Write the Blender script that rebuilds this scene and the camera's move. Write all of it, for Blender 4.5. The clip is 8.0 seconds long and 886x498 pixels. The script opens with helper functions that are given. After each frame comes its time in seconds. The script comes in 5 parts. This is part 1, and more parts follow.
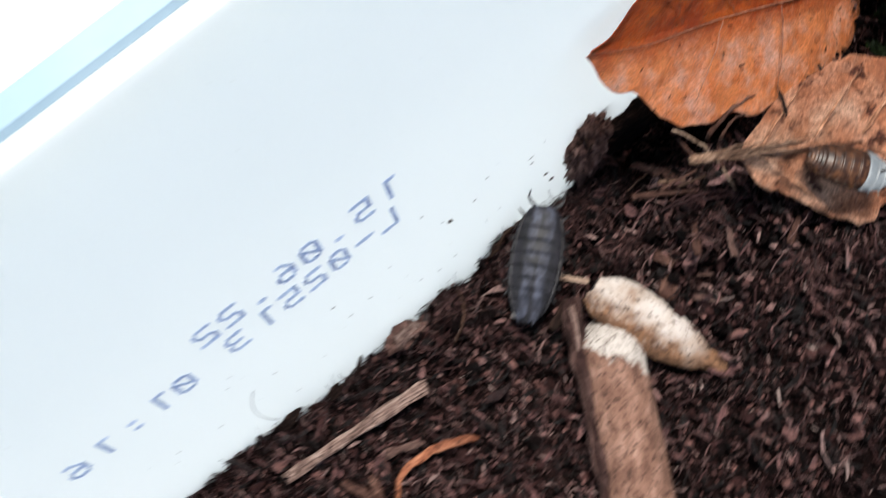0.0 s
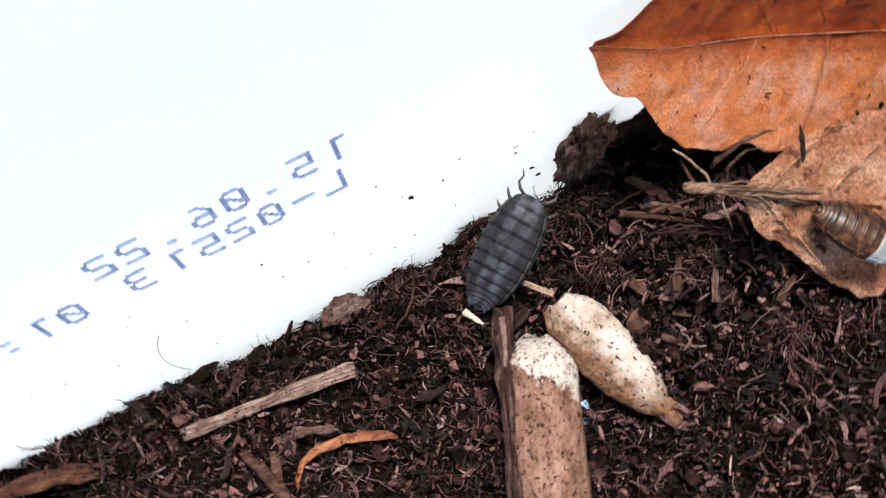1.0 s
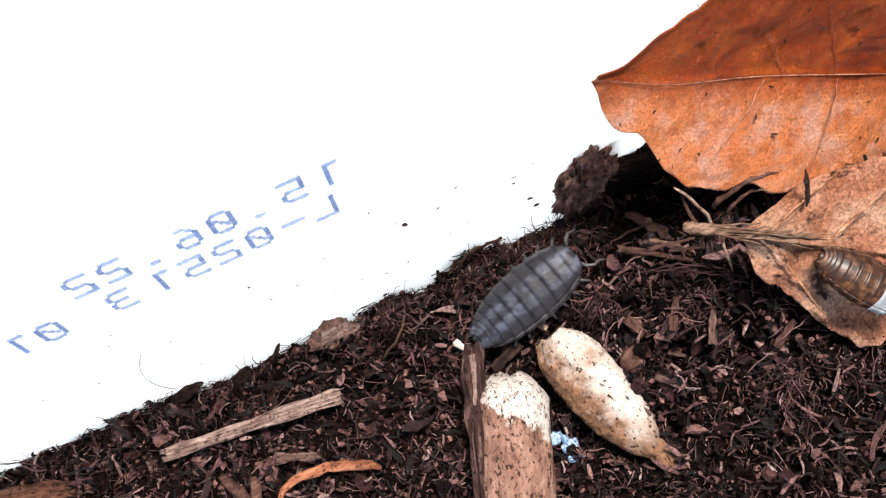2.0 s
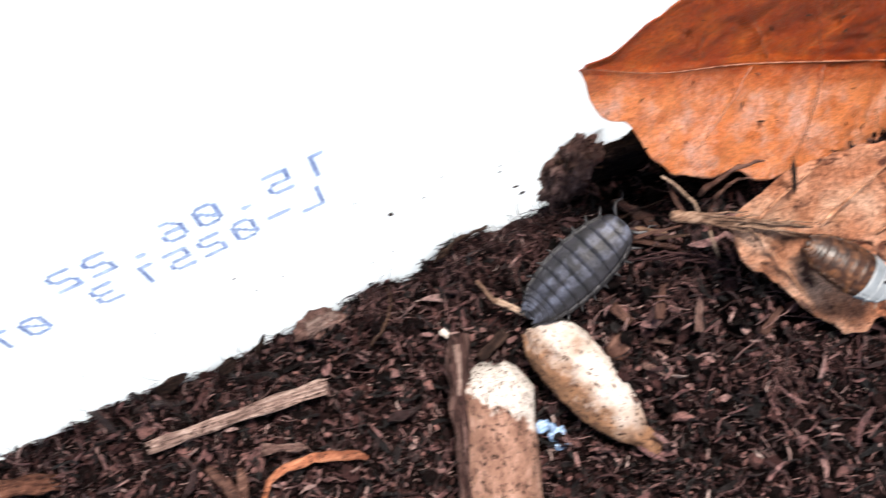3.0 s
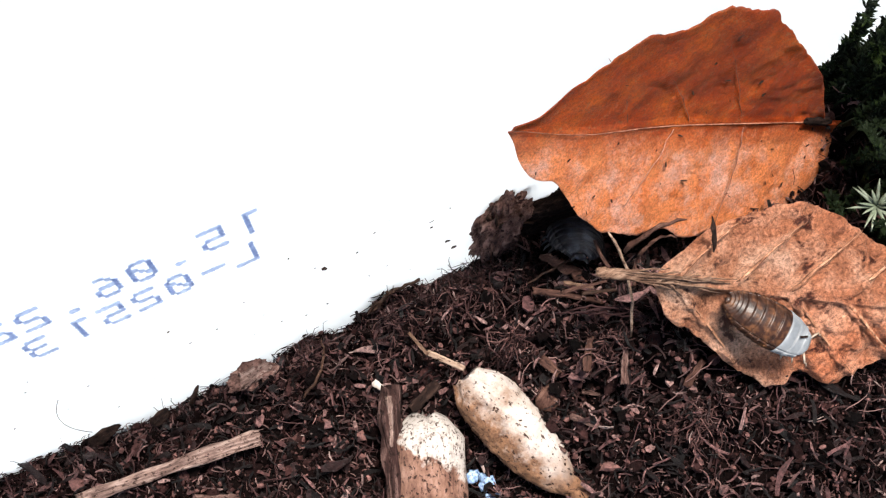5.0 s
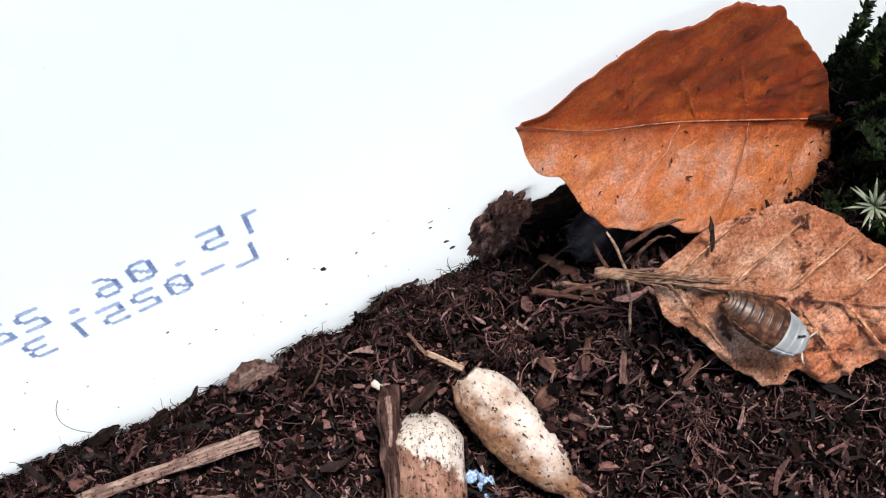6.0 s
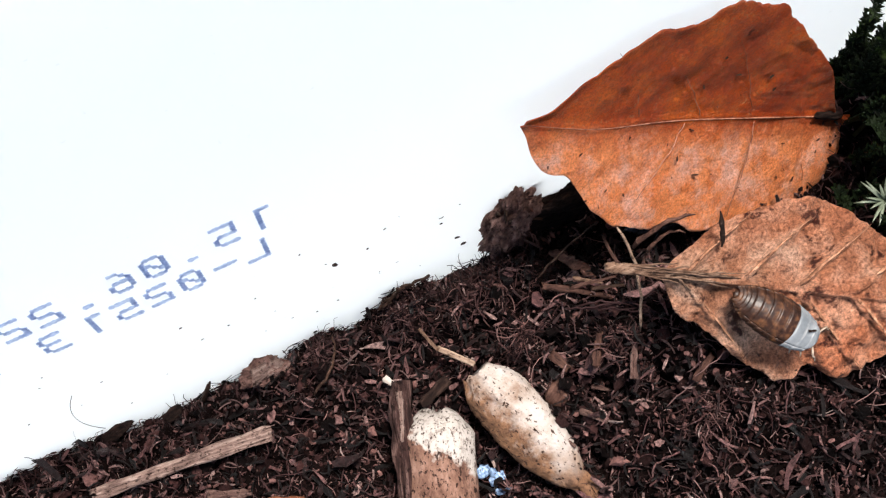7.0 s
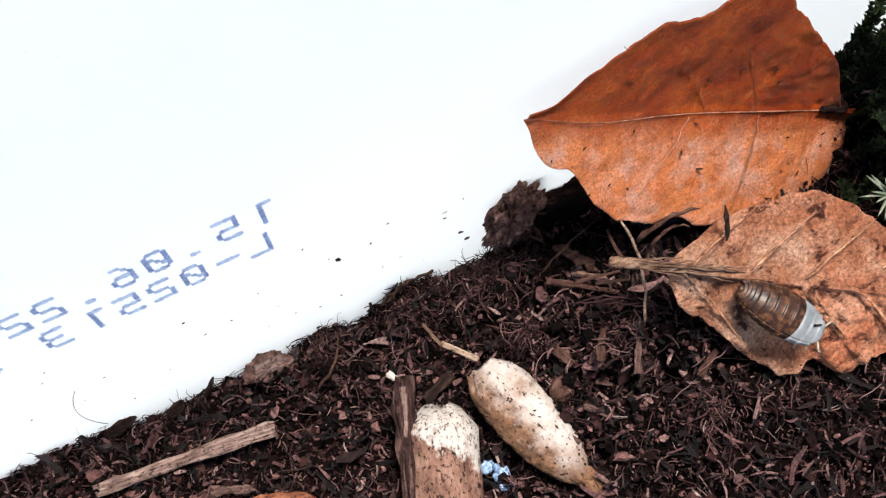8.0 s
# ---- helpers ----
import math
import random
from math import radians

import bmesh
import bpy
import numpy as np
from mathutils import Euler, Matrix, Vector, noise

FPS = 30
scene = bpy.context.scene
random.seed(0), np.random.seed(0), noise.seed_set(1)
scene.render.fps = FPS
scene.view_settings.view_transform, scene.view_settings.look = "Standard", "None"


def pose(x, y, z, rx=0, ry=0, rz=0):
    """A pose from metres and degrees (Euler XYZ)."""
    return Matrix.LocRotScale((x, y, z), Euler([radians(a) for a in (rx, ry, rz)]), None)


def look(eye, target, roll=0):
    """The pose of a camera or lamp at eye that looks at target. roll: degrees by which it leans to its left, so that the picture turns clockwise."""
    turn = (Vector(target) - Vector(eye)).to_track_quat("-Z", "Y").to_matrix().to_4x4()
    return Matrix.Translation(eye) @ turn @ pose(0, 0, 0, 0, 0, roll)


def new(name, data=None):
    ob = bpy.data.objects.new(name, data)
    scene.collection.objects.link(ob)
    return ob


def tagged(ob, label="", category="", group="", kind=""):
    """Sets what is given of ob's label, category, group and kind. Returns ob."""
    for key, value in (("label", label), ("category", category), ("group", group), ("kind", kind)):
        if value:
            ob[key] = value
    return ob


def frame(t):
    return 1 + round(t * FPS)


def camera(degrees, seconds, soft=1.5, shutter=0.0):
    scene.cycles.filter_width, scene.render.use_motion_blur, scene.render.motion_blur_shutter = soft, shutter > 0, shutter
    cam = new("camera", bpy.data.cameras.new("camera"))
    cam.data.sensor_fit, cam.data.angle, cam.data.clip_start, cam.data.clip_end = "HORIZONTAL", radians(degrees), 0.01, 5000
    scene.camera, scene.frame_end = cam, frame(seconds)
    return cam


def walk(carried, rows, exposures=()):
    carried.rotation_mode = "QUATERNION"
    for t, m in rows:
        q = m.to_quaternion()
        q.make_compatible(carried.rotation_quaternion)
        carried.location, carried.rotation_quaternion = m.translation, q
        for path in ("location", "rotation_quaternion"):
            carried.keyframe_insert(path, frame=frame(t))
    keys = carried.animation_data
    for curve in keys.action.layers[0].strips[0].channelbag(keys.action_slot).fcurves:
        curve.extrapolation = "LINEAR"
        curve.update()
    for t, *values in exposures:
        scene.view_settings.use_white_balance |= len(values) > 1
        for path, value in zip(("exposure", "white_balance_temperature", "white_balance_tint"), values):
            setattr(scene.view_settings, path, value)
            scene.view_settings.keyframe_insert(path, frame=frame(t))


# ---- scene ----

# ------------------------------------------------------------------ camera
MM = 0.001
cam = camera(40.6, 8.0, soft=1.2, shutter=0.9)
PATH = [
    (0.0, -0.00896, -0.02134, 0.14366, 11.668, 1.269, -39.538),
    (0.2, -0.00446, -0.02031, 0.13990, 11.490, 0.801, -37.711),
    (0.4, 0.00003, -0.02010, 0.13574, 11.541, 0.186, -34.688),
    (0.5, 0.00152, -0.02003, 0.13390, 10.286, 0.581, -32.842),
    (0.7, 0.00035, -0.02342, 0.13128, 9.406, 1.147, -30.152),
    (1.0, 0.00082, -0.02239, 0.13086, 10.138, 0.879, -27.294),
    (1.2, 0.00144, -0.02280, 0.12942, 9.640, 0.942, -25.498),
    (1.5, 0.00284, -0.02271, 0.12596, 9.484, 1.159, -24.885),
    (1.7, 0.00292, -0.02129, 0.12703, 10.678, 0.672, -24.838),
    (2.8, 0.00212, -0.02023, 0.12947, 10.111, 0.505, -25.307),
    (3.0, 0.00233, -0.01950, 0.12809, 9.726, -0.405, -25.478),
    (3.5, 0.00334, -0.01978, 0.12833, 10.484, -2.147, -25.371),
    (4.0, 0.00327, -0.01959, 0.12898, 10.909, -2.472, -25.467),
    (4.5, 0.00333, -0.01897, 0.13039, 11.520, -3.105, -25.632),
    (6.0, 0.00318, -0.01913, 0.13112, 11.742, -3.352, -25.815),
    (6.5, 0.00305, -0.01960, 0.13128, 11.791, -3.124, -25.802),
    (7.0, 0.00300, -0.01952, 0.13155, 11.699, -2.797, -25.842),
    (7.5, 0.00292, -0.01954, 0.13115, 11.614, -2.854, -25.899),
    (8.0, 0.00302, -0.01979, 0.13108, 11.602, -2.568, -25.862),
]
EXPOSURES = [(0.0, 1.1, 6750, 8), (0.5, 1.22, 6950, 10), (1.0, 1.35, 7000, 11), (1.5, 1.5, 7000, 12), (3.0, 1.75, 7000, 12), (4.5, 1.7, 7000, 12), (6.0, 1.36, 6950, 12), (8.0, 1.36, 6950, 12)]
walk(cam, [(t, pose(x, y, z, rx, ry, rz)) for t, x, y, z, rx, ry, rz in PATH], EXPOSURES)

# ------------------------------------------------------------------ light
SUN_AZIMUTH, SUN_HEIGHT = 50.0, 75.0          # degrees from +x towards +y, and above the horizon
world = bpy.data.worlds.new("daylight")
scene.world = world
world.use_nodes = True
wn = world.node_tree
wn.nodes.clear()
sky = wn.nodes.new("ShaderNodeTexSky")
sky.sky_type = "NISHITA"
sky.sun_disc = False
sky.sun_elevation = radians(SUN_HEIGHT)
sky.sun_rotation = radians(90.0 - SUN_AZIMUTH)
bg = wn.nodes.new("ShaderNodeBackground")
bg.inputs["Strength"].default_value = 0.085
wout = wn.nodes.new("ShaderNodeOutputWorld")
wn.links.new(sky.outputs[0], bg.inputs[0])
wn.links.new(bg.outputs[0], wout.inputs[0])
sun_data = bpy.data.lights.new("sun", "SUN")
sun_data.energy = 4.4
sun_data.angle = radians(14)
sun_data.color = (1.0, 0.965, 0.93)
sun = new("sun", sun_data)
sa, se = radians(SUN_AZIMUTH), radians(SUN_HEIGHT)
sun.matrix_world = look((math.cos(sa) * math.cos(se), math.sin(sa) * math.cos(se), math.sin(se)), (0, 0, 0))


# ------------------------------------------------------------------ materials
class Mat:
    """A Principled material with a few shortcuts for its node tree."""

    def __init__(self, name, rough=0.7, spec=0.5):
        self.m = bpy.data.materials.new(name)
        self.m.use_nodes = True
        self.t = self.m.node_tree
        self.p = self.t.nodes["Principled BSDF"]
        self.p.inputs["Roughness"].default_value = rough
        self.p.inputs["Specular IOR Level"].default_value = spec
        self.coord = self.n("ShaderNodeTexCoord").outputs["Object"]

    def n(self, kind, **values):
        node = self.t.nodes.new(kind)
        for key, value in values.items():
            node.inputs[key].default_value = value
        return node

    def link(self, a, b):
        self.t.links.new(a, b)

    def noise(self, scale, detail=4.0, rough=0.6, stretch=None):
        node = self.n("ShaderNodeTexNoise", Scale=scale, Detail=detail, Roughness=rough)
        src = self.coord
        if stretch:
            mp = self.n("ShaderNodeMapping")
            mp.inputs["Scale"].default_value = stretch
            self.link(src, mp.inputs[0])
            src = mp.outputs[0]
        self.link(src, node.inputs["Vector"])
        return node.outputs["Fac"]

    def ramp(self, fac, stops):
        node = self.n("ShaderNodeValToRGB")
        r = node.color_ramp
        while len(r.elements) < len(stops):
            r.elements.new(0.5)
        for e, (pos, col) in zip(r.elements, stops):
            e.position, e.color = pos, (*col, 1)
        self.link(fac, node.inputs[0])
        return node.outputs[0]

    def mix(self, fac, a, b, blend="MIX"):
        node = self.n("ShaderNodeMix")
        node.data_type, node.blend_type = "RGBA", blend
        for value, slot in ((fac, 0), (a, 6), (b, 7)):
            if isinstance(value, (int, float)):
                node.inputs[slot].default_value = value
            elif isinstance(value, tuple):
                node.inputs[slot].default_value = (*value, 1)
            else:
                self.link(value, node.inputs[slot])
        return node.outputs[2]

    def color(self, c):
        if isinstance(c, tuple):
            self.p.inputs["Base Color"].default_value = (*c, 1)
        else:
            self.link(c, self.p.inputs["Base Color"])
        return self

    def rough(self, fac, low, high):
        node = self.n("ShaderNodeMapRange")
        node.inputs["To Min"].default_value, node.inputs["To Max"].default_value = low, high
        self.link(fac, node.inputs["Value"])
        self.link(node.outputs[0], self.p.inputs["Roughness"])
        return self

    def bump(self, fac, depth, strength=1.0):
        node = self.n("ShaderNodeBump", Strength=strength, Distance=depth)
        self.link(fac, node.inputs["Height"])
        self.link(node.outputs[0], self.p.inputs["Normal"])
        return self

    def island(self):
        return self.n("ShaderNodeNewGeometry").outputs["Random Per Island"]

    def random(self):
        return self.n("ShaderNodeObjectInfo").outputs["Random"]

    def translucent(self, amount, col):
        out = [n for n in self.t.nodes if n.type == "OUTPUT_MATERIAL"][0]
        tr = self.n("ShaderNodeBsdfTranslucent")
        if isinstance(col, tuple):
            tr.inputs[0].default_value = (*col, 1)
        else:
            self.link(col, tr.inputs[0])
        mx = self.n("ShaderNodeMixShader", Fac=amount)
        self.link(self.p.outputs[0], mx.inputs[1])
        self.link(tr.outputs[0], mx.inputs[2])
        self.link(mx.outputs[0], out.inputs[0])
        return self


def mat_tub():
    m = Mat("white_plastic", 0.42, 0.4)
    c = m.ramp(m.noise(35, 3), [(0.3, (0.80, 0.82, 0.81)), (0.7, (0.84, 0.85, 0.84))])
    spots = m.ramp(m.noise(900, 2), [(0.73, (1, 1, 1)), (0.78, (0.80, 0.78, 0.74))])
    m.color(m.mix(1.0, c, spots, "MULTIPLY"))
    m.bump(m.noise(220, 3), 0.0001, 0.5)
    return m.translucent(0.66, (0.90, 0.92, 0.92)).m


def mat_ink():
    m = Mat("blue_ink", 0.6, 0.3)
    c = m.ramp(m.noise(1500, 3), [(0.3, (0.36, 0.45, 0.68)), (0.7, (0.62, 0.71, 0.87))])
    return m.color(c).translucent(0.6, c).m


def mat_soil():
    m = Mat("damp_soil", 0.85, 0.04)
    # near-black low end: shade of the gaps is partly put into the colour
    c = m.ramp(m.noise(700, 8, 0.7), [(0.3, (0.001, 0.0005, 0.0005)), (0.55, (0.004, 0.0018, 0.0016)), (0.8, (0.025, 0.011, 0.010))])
    return m.color(c).bump(m.noise(1400, 8, 0.75), 0.0006, 1.0).m


def mat_chip(name, per_object):
    m = Mat(name, 0.6, 0.3)
    pick = m.random() if per_object else m.island()
    # darkest chips also carry the shade between pieces in their tone
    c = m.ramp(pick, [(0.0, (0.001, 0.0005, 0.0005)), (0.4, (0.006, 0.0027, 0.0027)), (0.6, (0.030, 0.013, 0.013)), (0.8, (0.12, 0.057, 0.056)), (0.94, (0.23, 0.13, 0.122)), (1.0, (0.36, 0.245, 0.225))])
    grain = m.ramp(m.noise(2600, 8, 0.8), [(0.36, (0.12, 0.11, 0.11)), (0.52, (0.9, 0.85, 0.85)), (0.68, (2.0, 1.9, 1.85))])
    m.color(m.mix(1.0, c, grain, "MULTIPLY"))
    m.rough(m.noise(1700, 5), 0.2, 0.85)
    return m.bump(m.noise(3000, 8, 0.8), 0.0006, 1.0).m


def mat_pale_crumb():
    m = Mat("pale_crumb", 0.55, 0.3)
    c = m.ramp(m.island(), [(0.0, (0.06, 0.030, 0.028)), (0.5, (0.15, 0.085, 0.08)), (0.85, (0.28, 0.185, 0.17)), (1.0, (0.42, 0.32, 0.29))])
    grain = m.ramp(m.noise(2600, 7, 0.78), [(0.36, (0.2, 0.18, 0.18)), (0.54, (1, 1, 1))])
    m.color(m.mix(1.0, c, grain, "MULTIPLY"))
    return m.bump(m.noise(3000, 6, 0.8), 0.0005, 1.0).m


def mat_peat():
    m = Mat("peat_crumb", 0.75, 0.07)
    # blackest crumbs deepen the shaded hollows by colour as well
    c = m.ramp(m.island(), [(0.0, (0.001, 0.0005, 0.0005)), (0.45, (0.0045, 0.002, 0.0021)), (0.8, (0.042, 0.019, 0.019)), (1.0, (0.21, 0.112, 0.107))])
    grain = m.ramp(m.noise(2400, 7, 0.75), [(0.3, (0.25, 0.25, 0.25)), (0.7, (1.7, 1.6, 1.5))])
    m.color(m.mix(1.0, c, grain, "MULTIPLY"))
    m.rough(m.noise(1200, 4), 0.25, 0.9)
    return m.bump(m.noise(2600, 8, 0.8), 0.0005, 1.0).m


def mat_fibre():
    m = Mat("coir_fibre", 0.7, 0.08)
    c = m.ramp(m.island(), [(0.0, (0.003, 0.0014, 0.0014)), (0.5, (0.015, 0.0066, 0.0068)), (0.82, (0.055, 0.026, 0.026)), (1.0, (0.16, 0.098, 0.09))])
    return m.color(c).m


def mat_coir():
    m = Mat("red_brown_coir", 0.8, 0.08)
    c = m.ramp(m.island(), [(0.0, (0.004, 0.002, 0.002)), (0.4, (0.018, 0.0085, 0.0085)), (0.8, (0.065, 0.033, 0.032)), (1.0, (0.14, 0.082, 0.077))])
    grain = m.ramp(m.noise(1300, 5, 0.7), [(0.3, (0.4, 0.4, 0.4)), (0.65, (1.3, 1.25, 1.2))])
    return m.color(m.mix(1.0, c, grain, "MULTIPLY")).m


def mat_wood(name, dark, mid, light, stretch=(1, 6, 6), scale=500, rough=0.7, depth=0.0003):
    m = Mat(name, rough, 0.12)
    fine = m.noise(scale, 7, 0.7, stretch)
    c = m.ramp(fine, [(0.28, dark), (0.5, mid), (0.72, light)])
    blot = m.ramp(m.noise(scale * 0.3, 4), [(0.35, (0.55, 0.5, 0.48)), (0.6, (1.1, 1.08, 1.05))])
    c = m.mix(1.0, c, blot, "MULTIPLY")
    specks = m.ramp(m.noise(2600, 5, 0.7, (0.6, 1, 1)), [(0.38, (0.16, 0.12, 0.11)), (0.46, (1, 1, 1))])
    return m.color(m.mix(1.0, c, specks, "MULTIPLY")).bump(fine, depth, 1.0).m


def mat_bark_log():
    m = Mat("rotten_bark", 0.8, 0.2)
    fine = m.noise(620, 8, 0.72, (0.5, 1, 1))
    c = m.ramp(fine, [(0.3, (0.04, 0.016, 0.011)), (0.48, (0.145, 0.075, 0.052)), (0.7, (0.28, 0.17, 0.13))])
    specks = m.ramp(m.noise(2400, 4, 0.65, (0.7, 1, 1)), [(0.38, (0.10, 0.06, 0.05)), (0.46, (1, 1, 1))])
    c = m.mix(1.0, c, specks, "MULTIPLY")
    # pale rotten wood at the broken end, with an uneven border
    xyz = m.n("ShaderNodeSeparateXYZ")
    m.link(m.coord, xyz.inputs[0])
    wob = m.n("ShaderNodeMath")
    wob.operation = "MULTIPLY_ADD"
    m.link(m.noise(420, 4), wob.inputs[0])
    wob.inputs[1].default_value = 0.0085
    slant = m.n("ShaderNodeMath")
    slant.operation = "MULTIPLY_ADD"
    m.link(xyz.outputs[1], slant.inputs[0])
    slant.inputs[1].default_value = -0.5
    m.link(xyz.outputs[0], slant.inputs[2])
    m.link(slant.outputs[0], wob.inputs[2])
    edge = m.n("ShaderNodeMapRange")
    edge.inputs["From Min"].default_value, edge.inputs["From Max"].default_value = 0.0076, 0.0084
    m.link(wob.outputs[0], edge.inputs["Value"])
    pale = m.ramp(m.noise(1300, 6, 0.7), [(0.3, (0.17, 0.14, 0.12)), (0.5, (0.38, 0.345, 0.315))])
    pale = m.mix(1.0, pale, specks, "MULTIPLY")
    m.color(m.mix(edge.outputs[0], pale, c))
    return m.bump(m.noise(900, 8, 0.75, (0.4, 1, 1)), 0.0006, 1.0).m


def mat_pod():
    m = Mat("cream_pod", 0.8, 0.2)
    c = m.ramp(m.noise(330, 6, 0.65), [(0.32, (0.27, 0.185, 0.14)), (0.45, (0.41, 0.345, 0.30)), (0.62, (0.50, 0.45, 0.42))])
    xyz = m.n("ShaderNodeSeparateXYZ")
    m.link(m.coord, xyz.inputs[0])
    # earth-stained on the flank that lay in the soil and at the narrow end
    wob = m.n("ShaderNodeMath")
    wob.operation = "MULTIPLY_ADD"
    m.link(m.noise(500, 6, 0.7), wob.inputs[0])
    wob.inputs[1].default_value = 0.006
    m.link(xyz.outputs[1], wob.inputs[2])
    dirt = m.n("ShaderNodeMapRange")
    dirt.inputs["From Min"].default_value, dirt.inputs["From Max"].default_value = 0.0009, 0.0032
    m.link(wob.outputs[0], dirt.inputs["Value"])
    brown = m.ramp(m.noise(900, 6, 0.7), [(0.3, (0.05, 0.02, 0.011)), (0.65, (0.25, 0.13, 0.07))])
    c = m.mix(dirt.outputs[0], brown, c)
    tip = m.n("ShaderNodeMapRange")
    tip.inputs["From Min"].default_value, tip.inputs["From Max"].default_value = 0.0115, 0.0150
    m.link(xyz.outputs[0], tip.inputs["Value"])
    c = m.mix(tip.outputs[0], c, brown)
    specks = m.ramp(m.noise(2300, 5, 0.65, (0.55, 1, 1)), [(0.36, (0.10, 0.06, 0.05)), (0.43, (1, 1, 1))])
    m.color(m.mix(1.0, c, specks, "MULTIPLY"))
    return m.bump(m.noise(800, 8, 0.75), 0.0009, 1.0).m


def mat_leaf_orange():
    m = Mat("orange_leaf", 0.38, 0.35)
    c = m.ramp(m.noise(140, 6, 0.65), [(0.3, (0.28, 0.025, 0.002)), (0.5, (0.52, 0.072, 0.006)), (0.7, (0.68, 0.14, 0.016))])
    fleck = m.ramp(m.noise(2500, 4, 0.7), [(0.58, (0, 0, 0)), (0.66, (0.9, 0.9, 0.9))])
    spots = m.ramp(m.noise(520, 2, 0.5), [(0.27, (0.08, 0.05, 0.04)), (0.31, (1, 1, 1))])
    c = m.mix(1.0, m.mix(fleck, c, (0.50, 0.19, 0.075)), spots, "MULTIPLY")
    mottle = m.ramp(m.noise(330, 9, 0.72), [(0.34, (0.70, 0.6, 0.58)), (0.5, (1, 1, 1)), (0.66, (1.2, 1.5, 1.7))])
    c = m.mix(1.0, c, mottle, "MULTIPLY")
    # patchy sheen over the blade, put into the colour
    sheen_mottle = m.ramp(m.mix(1.0, m.noise(75, 5, 0.6), m.noise(900, 5, 0.7), "MULTIPLY"), [(0.38, (0, 0, 0)), (0.54, (0.7, 0.7, 0.7))])
    # brighter light on the half below the midrib, painted into its colour
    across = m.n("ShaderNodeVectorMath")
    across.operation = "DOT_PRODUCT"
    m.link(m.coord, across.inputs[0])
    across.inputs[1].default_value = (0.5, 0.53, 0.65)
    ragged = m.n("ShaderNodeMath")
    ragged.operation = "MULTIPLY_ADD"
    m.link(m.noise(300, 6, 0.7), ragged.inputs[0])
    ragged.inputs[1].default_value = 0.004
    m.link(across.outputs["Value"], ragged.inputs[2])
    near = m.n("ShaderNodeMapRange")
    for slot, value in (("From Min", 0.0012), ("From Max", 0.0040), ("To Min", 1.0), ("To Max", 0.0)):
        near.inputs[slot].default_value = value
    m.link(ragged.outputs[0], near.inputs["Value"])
    lit_half = m.mix(1.0, m.ramp(m.noise(560, 10, 0.8, (1, 1, 0.6)), [(0.34, (0.35, 0.35, 0.35)), (0.58, (1, 1, 1))]), near.outputs[0], "MULTIPLY")
    c = m.mix(lit_half, c, (0.88, 0.30, 0.11))
    # glossy highlights on that half, painted as pinkish-white patches
    gloss_patch = m.mix(1.0, m.ramp(m.noise(230, 10, 0.78, (1, 1, 0.6)), [(0.47, (0, 0, 0)), (0.64, (0.75, 0.75, 0.75))]), near.outputs[0], "MULTIPLY")
    c = m.mix(gloss_patch, c, (0.84, 0.52, 0.42))
    c = m.mix(sheen_mottle, c, (0.42, 0.16, 0.07))
    grit = m.ramp(m.noise(4200, 5, 0.75), [(0.36, (0.62, 0.55, 0.52)), (0.5, (1, 1, 1)), (0.66, (1.35, 1.4, 1.45))])
    c = m.mix(1.0, c, grit, "MULTIPLY")
    m.color(c)
    m.rough(m.noise(260, 5, 0.65), 0.22, 0.55)
    m.p.inputs["Coat Weight"].default_value = 0.22
    m.p.inputs["Coat Roughness"].default_value = 0.3
    m.bump(m.noise(700, 10, 0.84), 0.0016, 1.0)
    return m.translucent(0.2, c).m


def mat_leaf_brown():
    m = Mat("brown_leaf", 0.6, 0.3)
    c = m.ramp(m.noise(180, 7, 0.68), [(0.3, (0.14, 0.048, 0.024)), (0.46, (0.46, 0.20, 0.108)), (0.66, (0.70, 0.41, 0.28))])
    tone = m.ramp(m.noise(45, 3), [(0.35, (1.25, 0.85, 0.65)), (0.65, (0.95, 1.1, 1.2))])
    c = m.mix(1.0, c, tone, "MULTIPLY")
    spots = m.ramp(m.noise(380, 6, 0.68), [(0.37, (0.13, 0.06, 0.045)), (0.44, (1, 1, 1))])
    grit = m.ramp(m.noise(3000, 6, 0.8), [(0.36, (0.28, 0.21, 0.19)), (0.52, (1, 1, 1)), (0.68, (1.6, 1.65, 1.7))])
    m.color(m.mix(1.0, m.mix(1.0, c, spots, "MULTIPLY"), grit, "MULTIPLY"))
    m.rough(m.noise(300, 5), 0.35, 0.75)
    return m.bump(m.noise(480, 11, 0.85), 0.0022, 1.0).m


def mat_shell(name, stops, scale=450, rough=(0.28, 0.55), depth=0.00008):
    m = Mat(name, 0.4, 0.35)
    c = m.ramp(m.noise(scale, 5, 0.6), stops)
    m.color(c)
    m.rough(m.noise(900, 4), *rough)
    return m.bump(m.noise(2400, 4), depth, 0.8).m


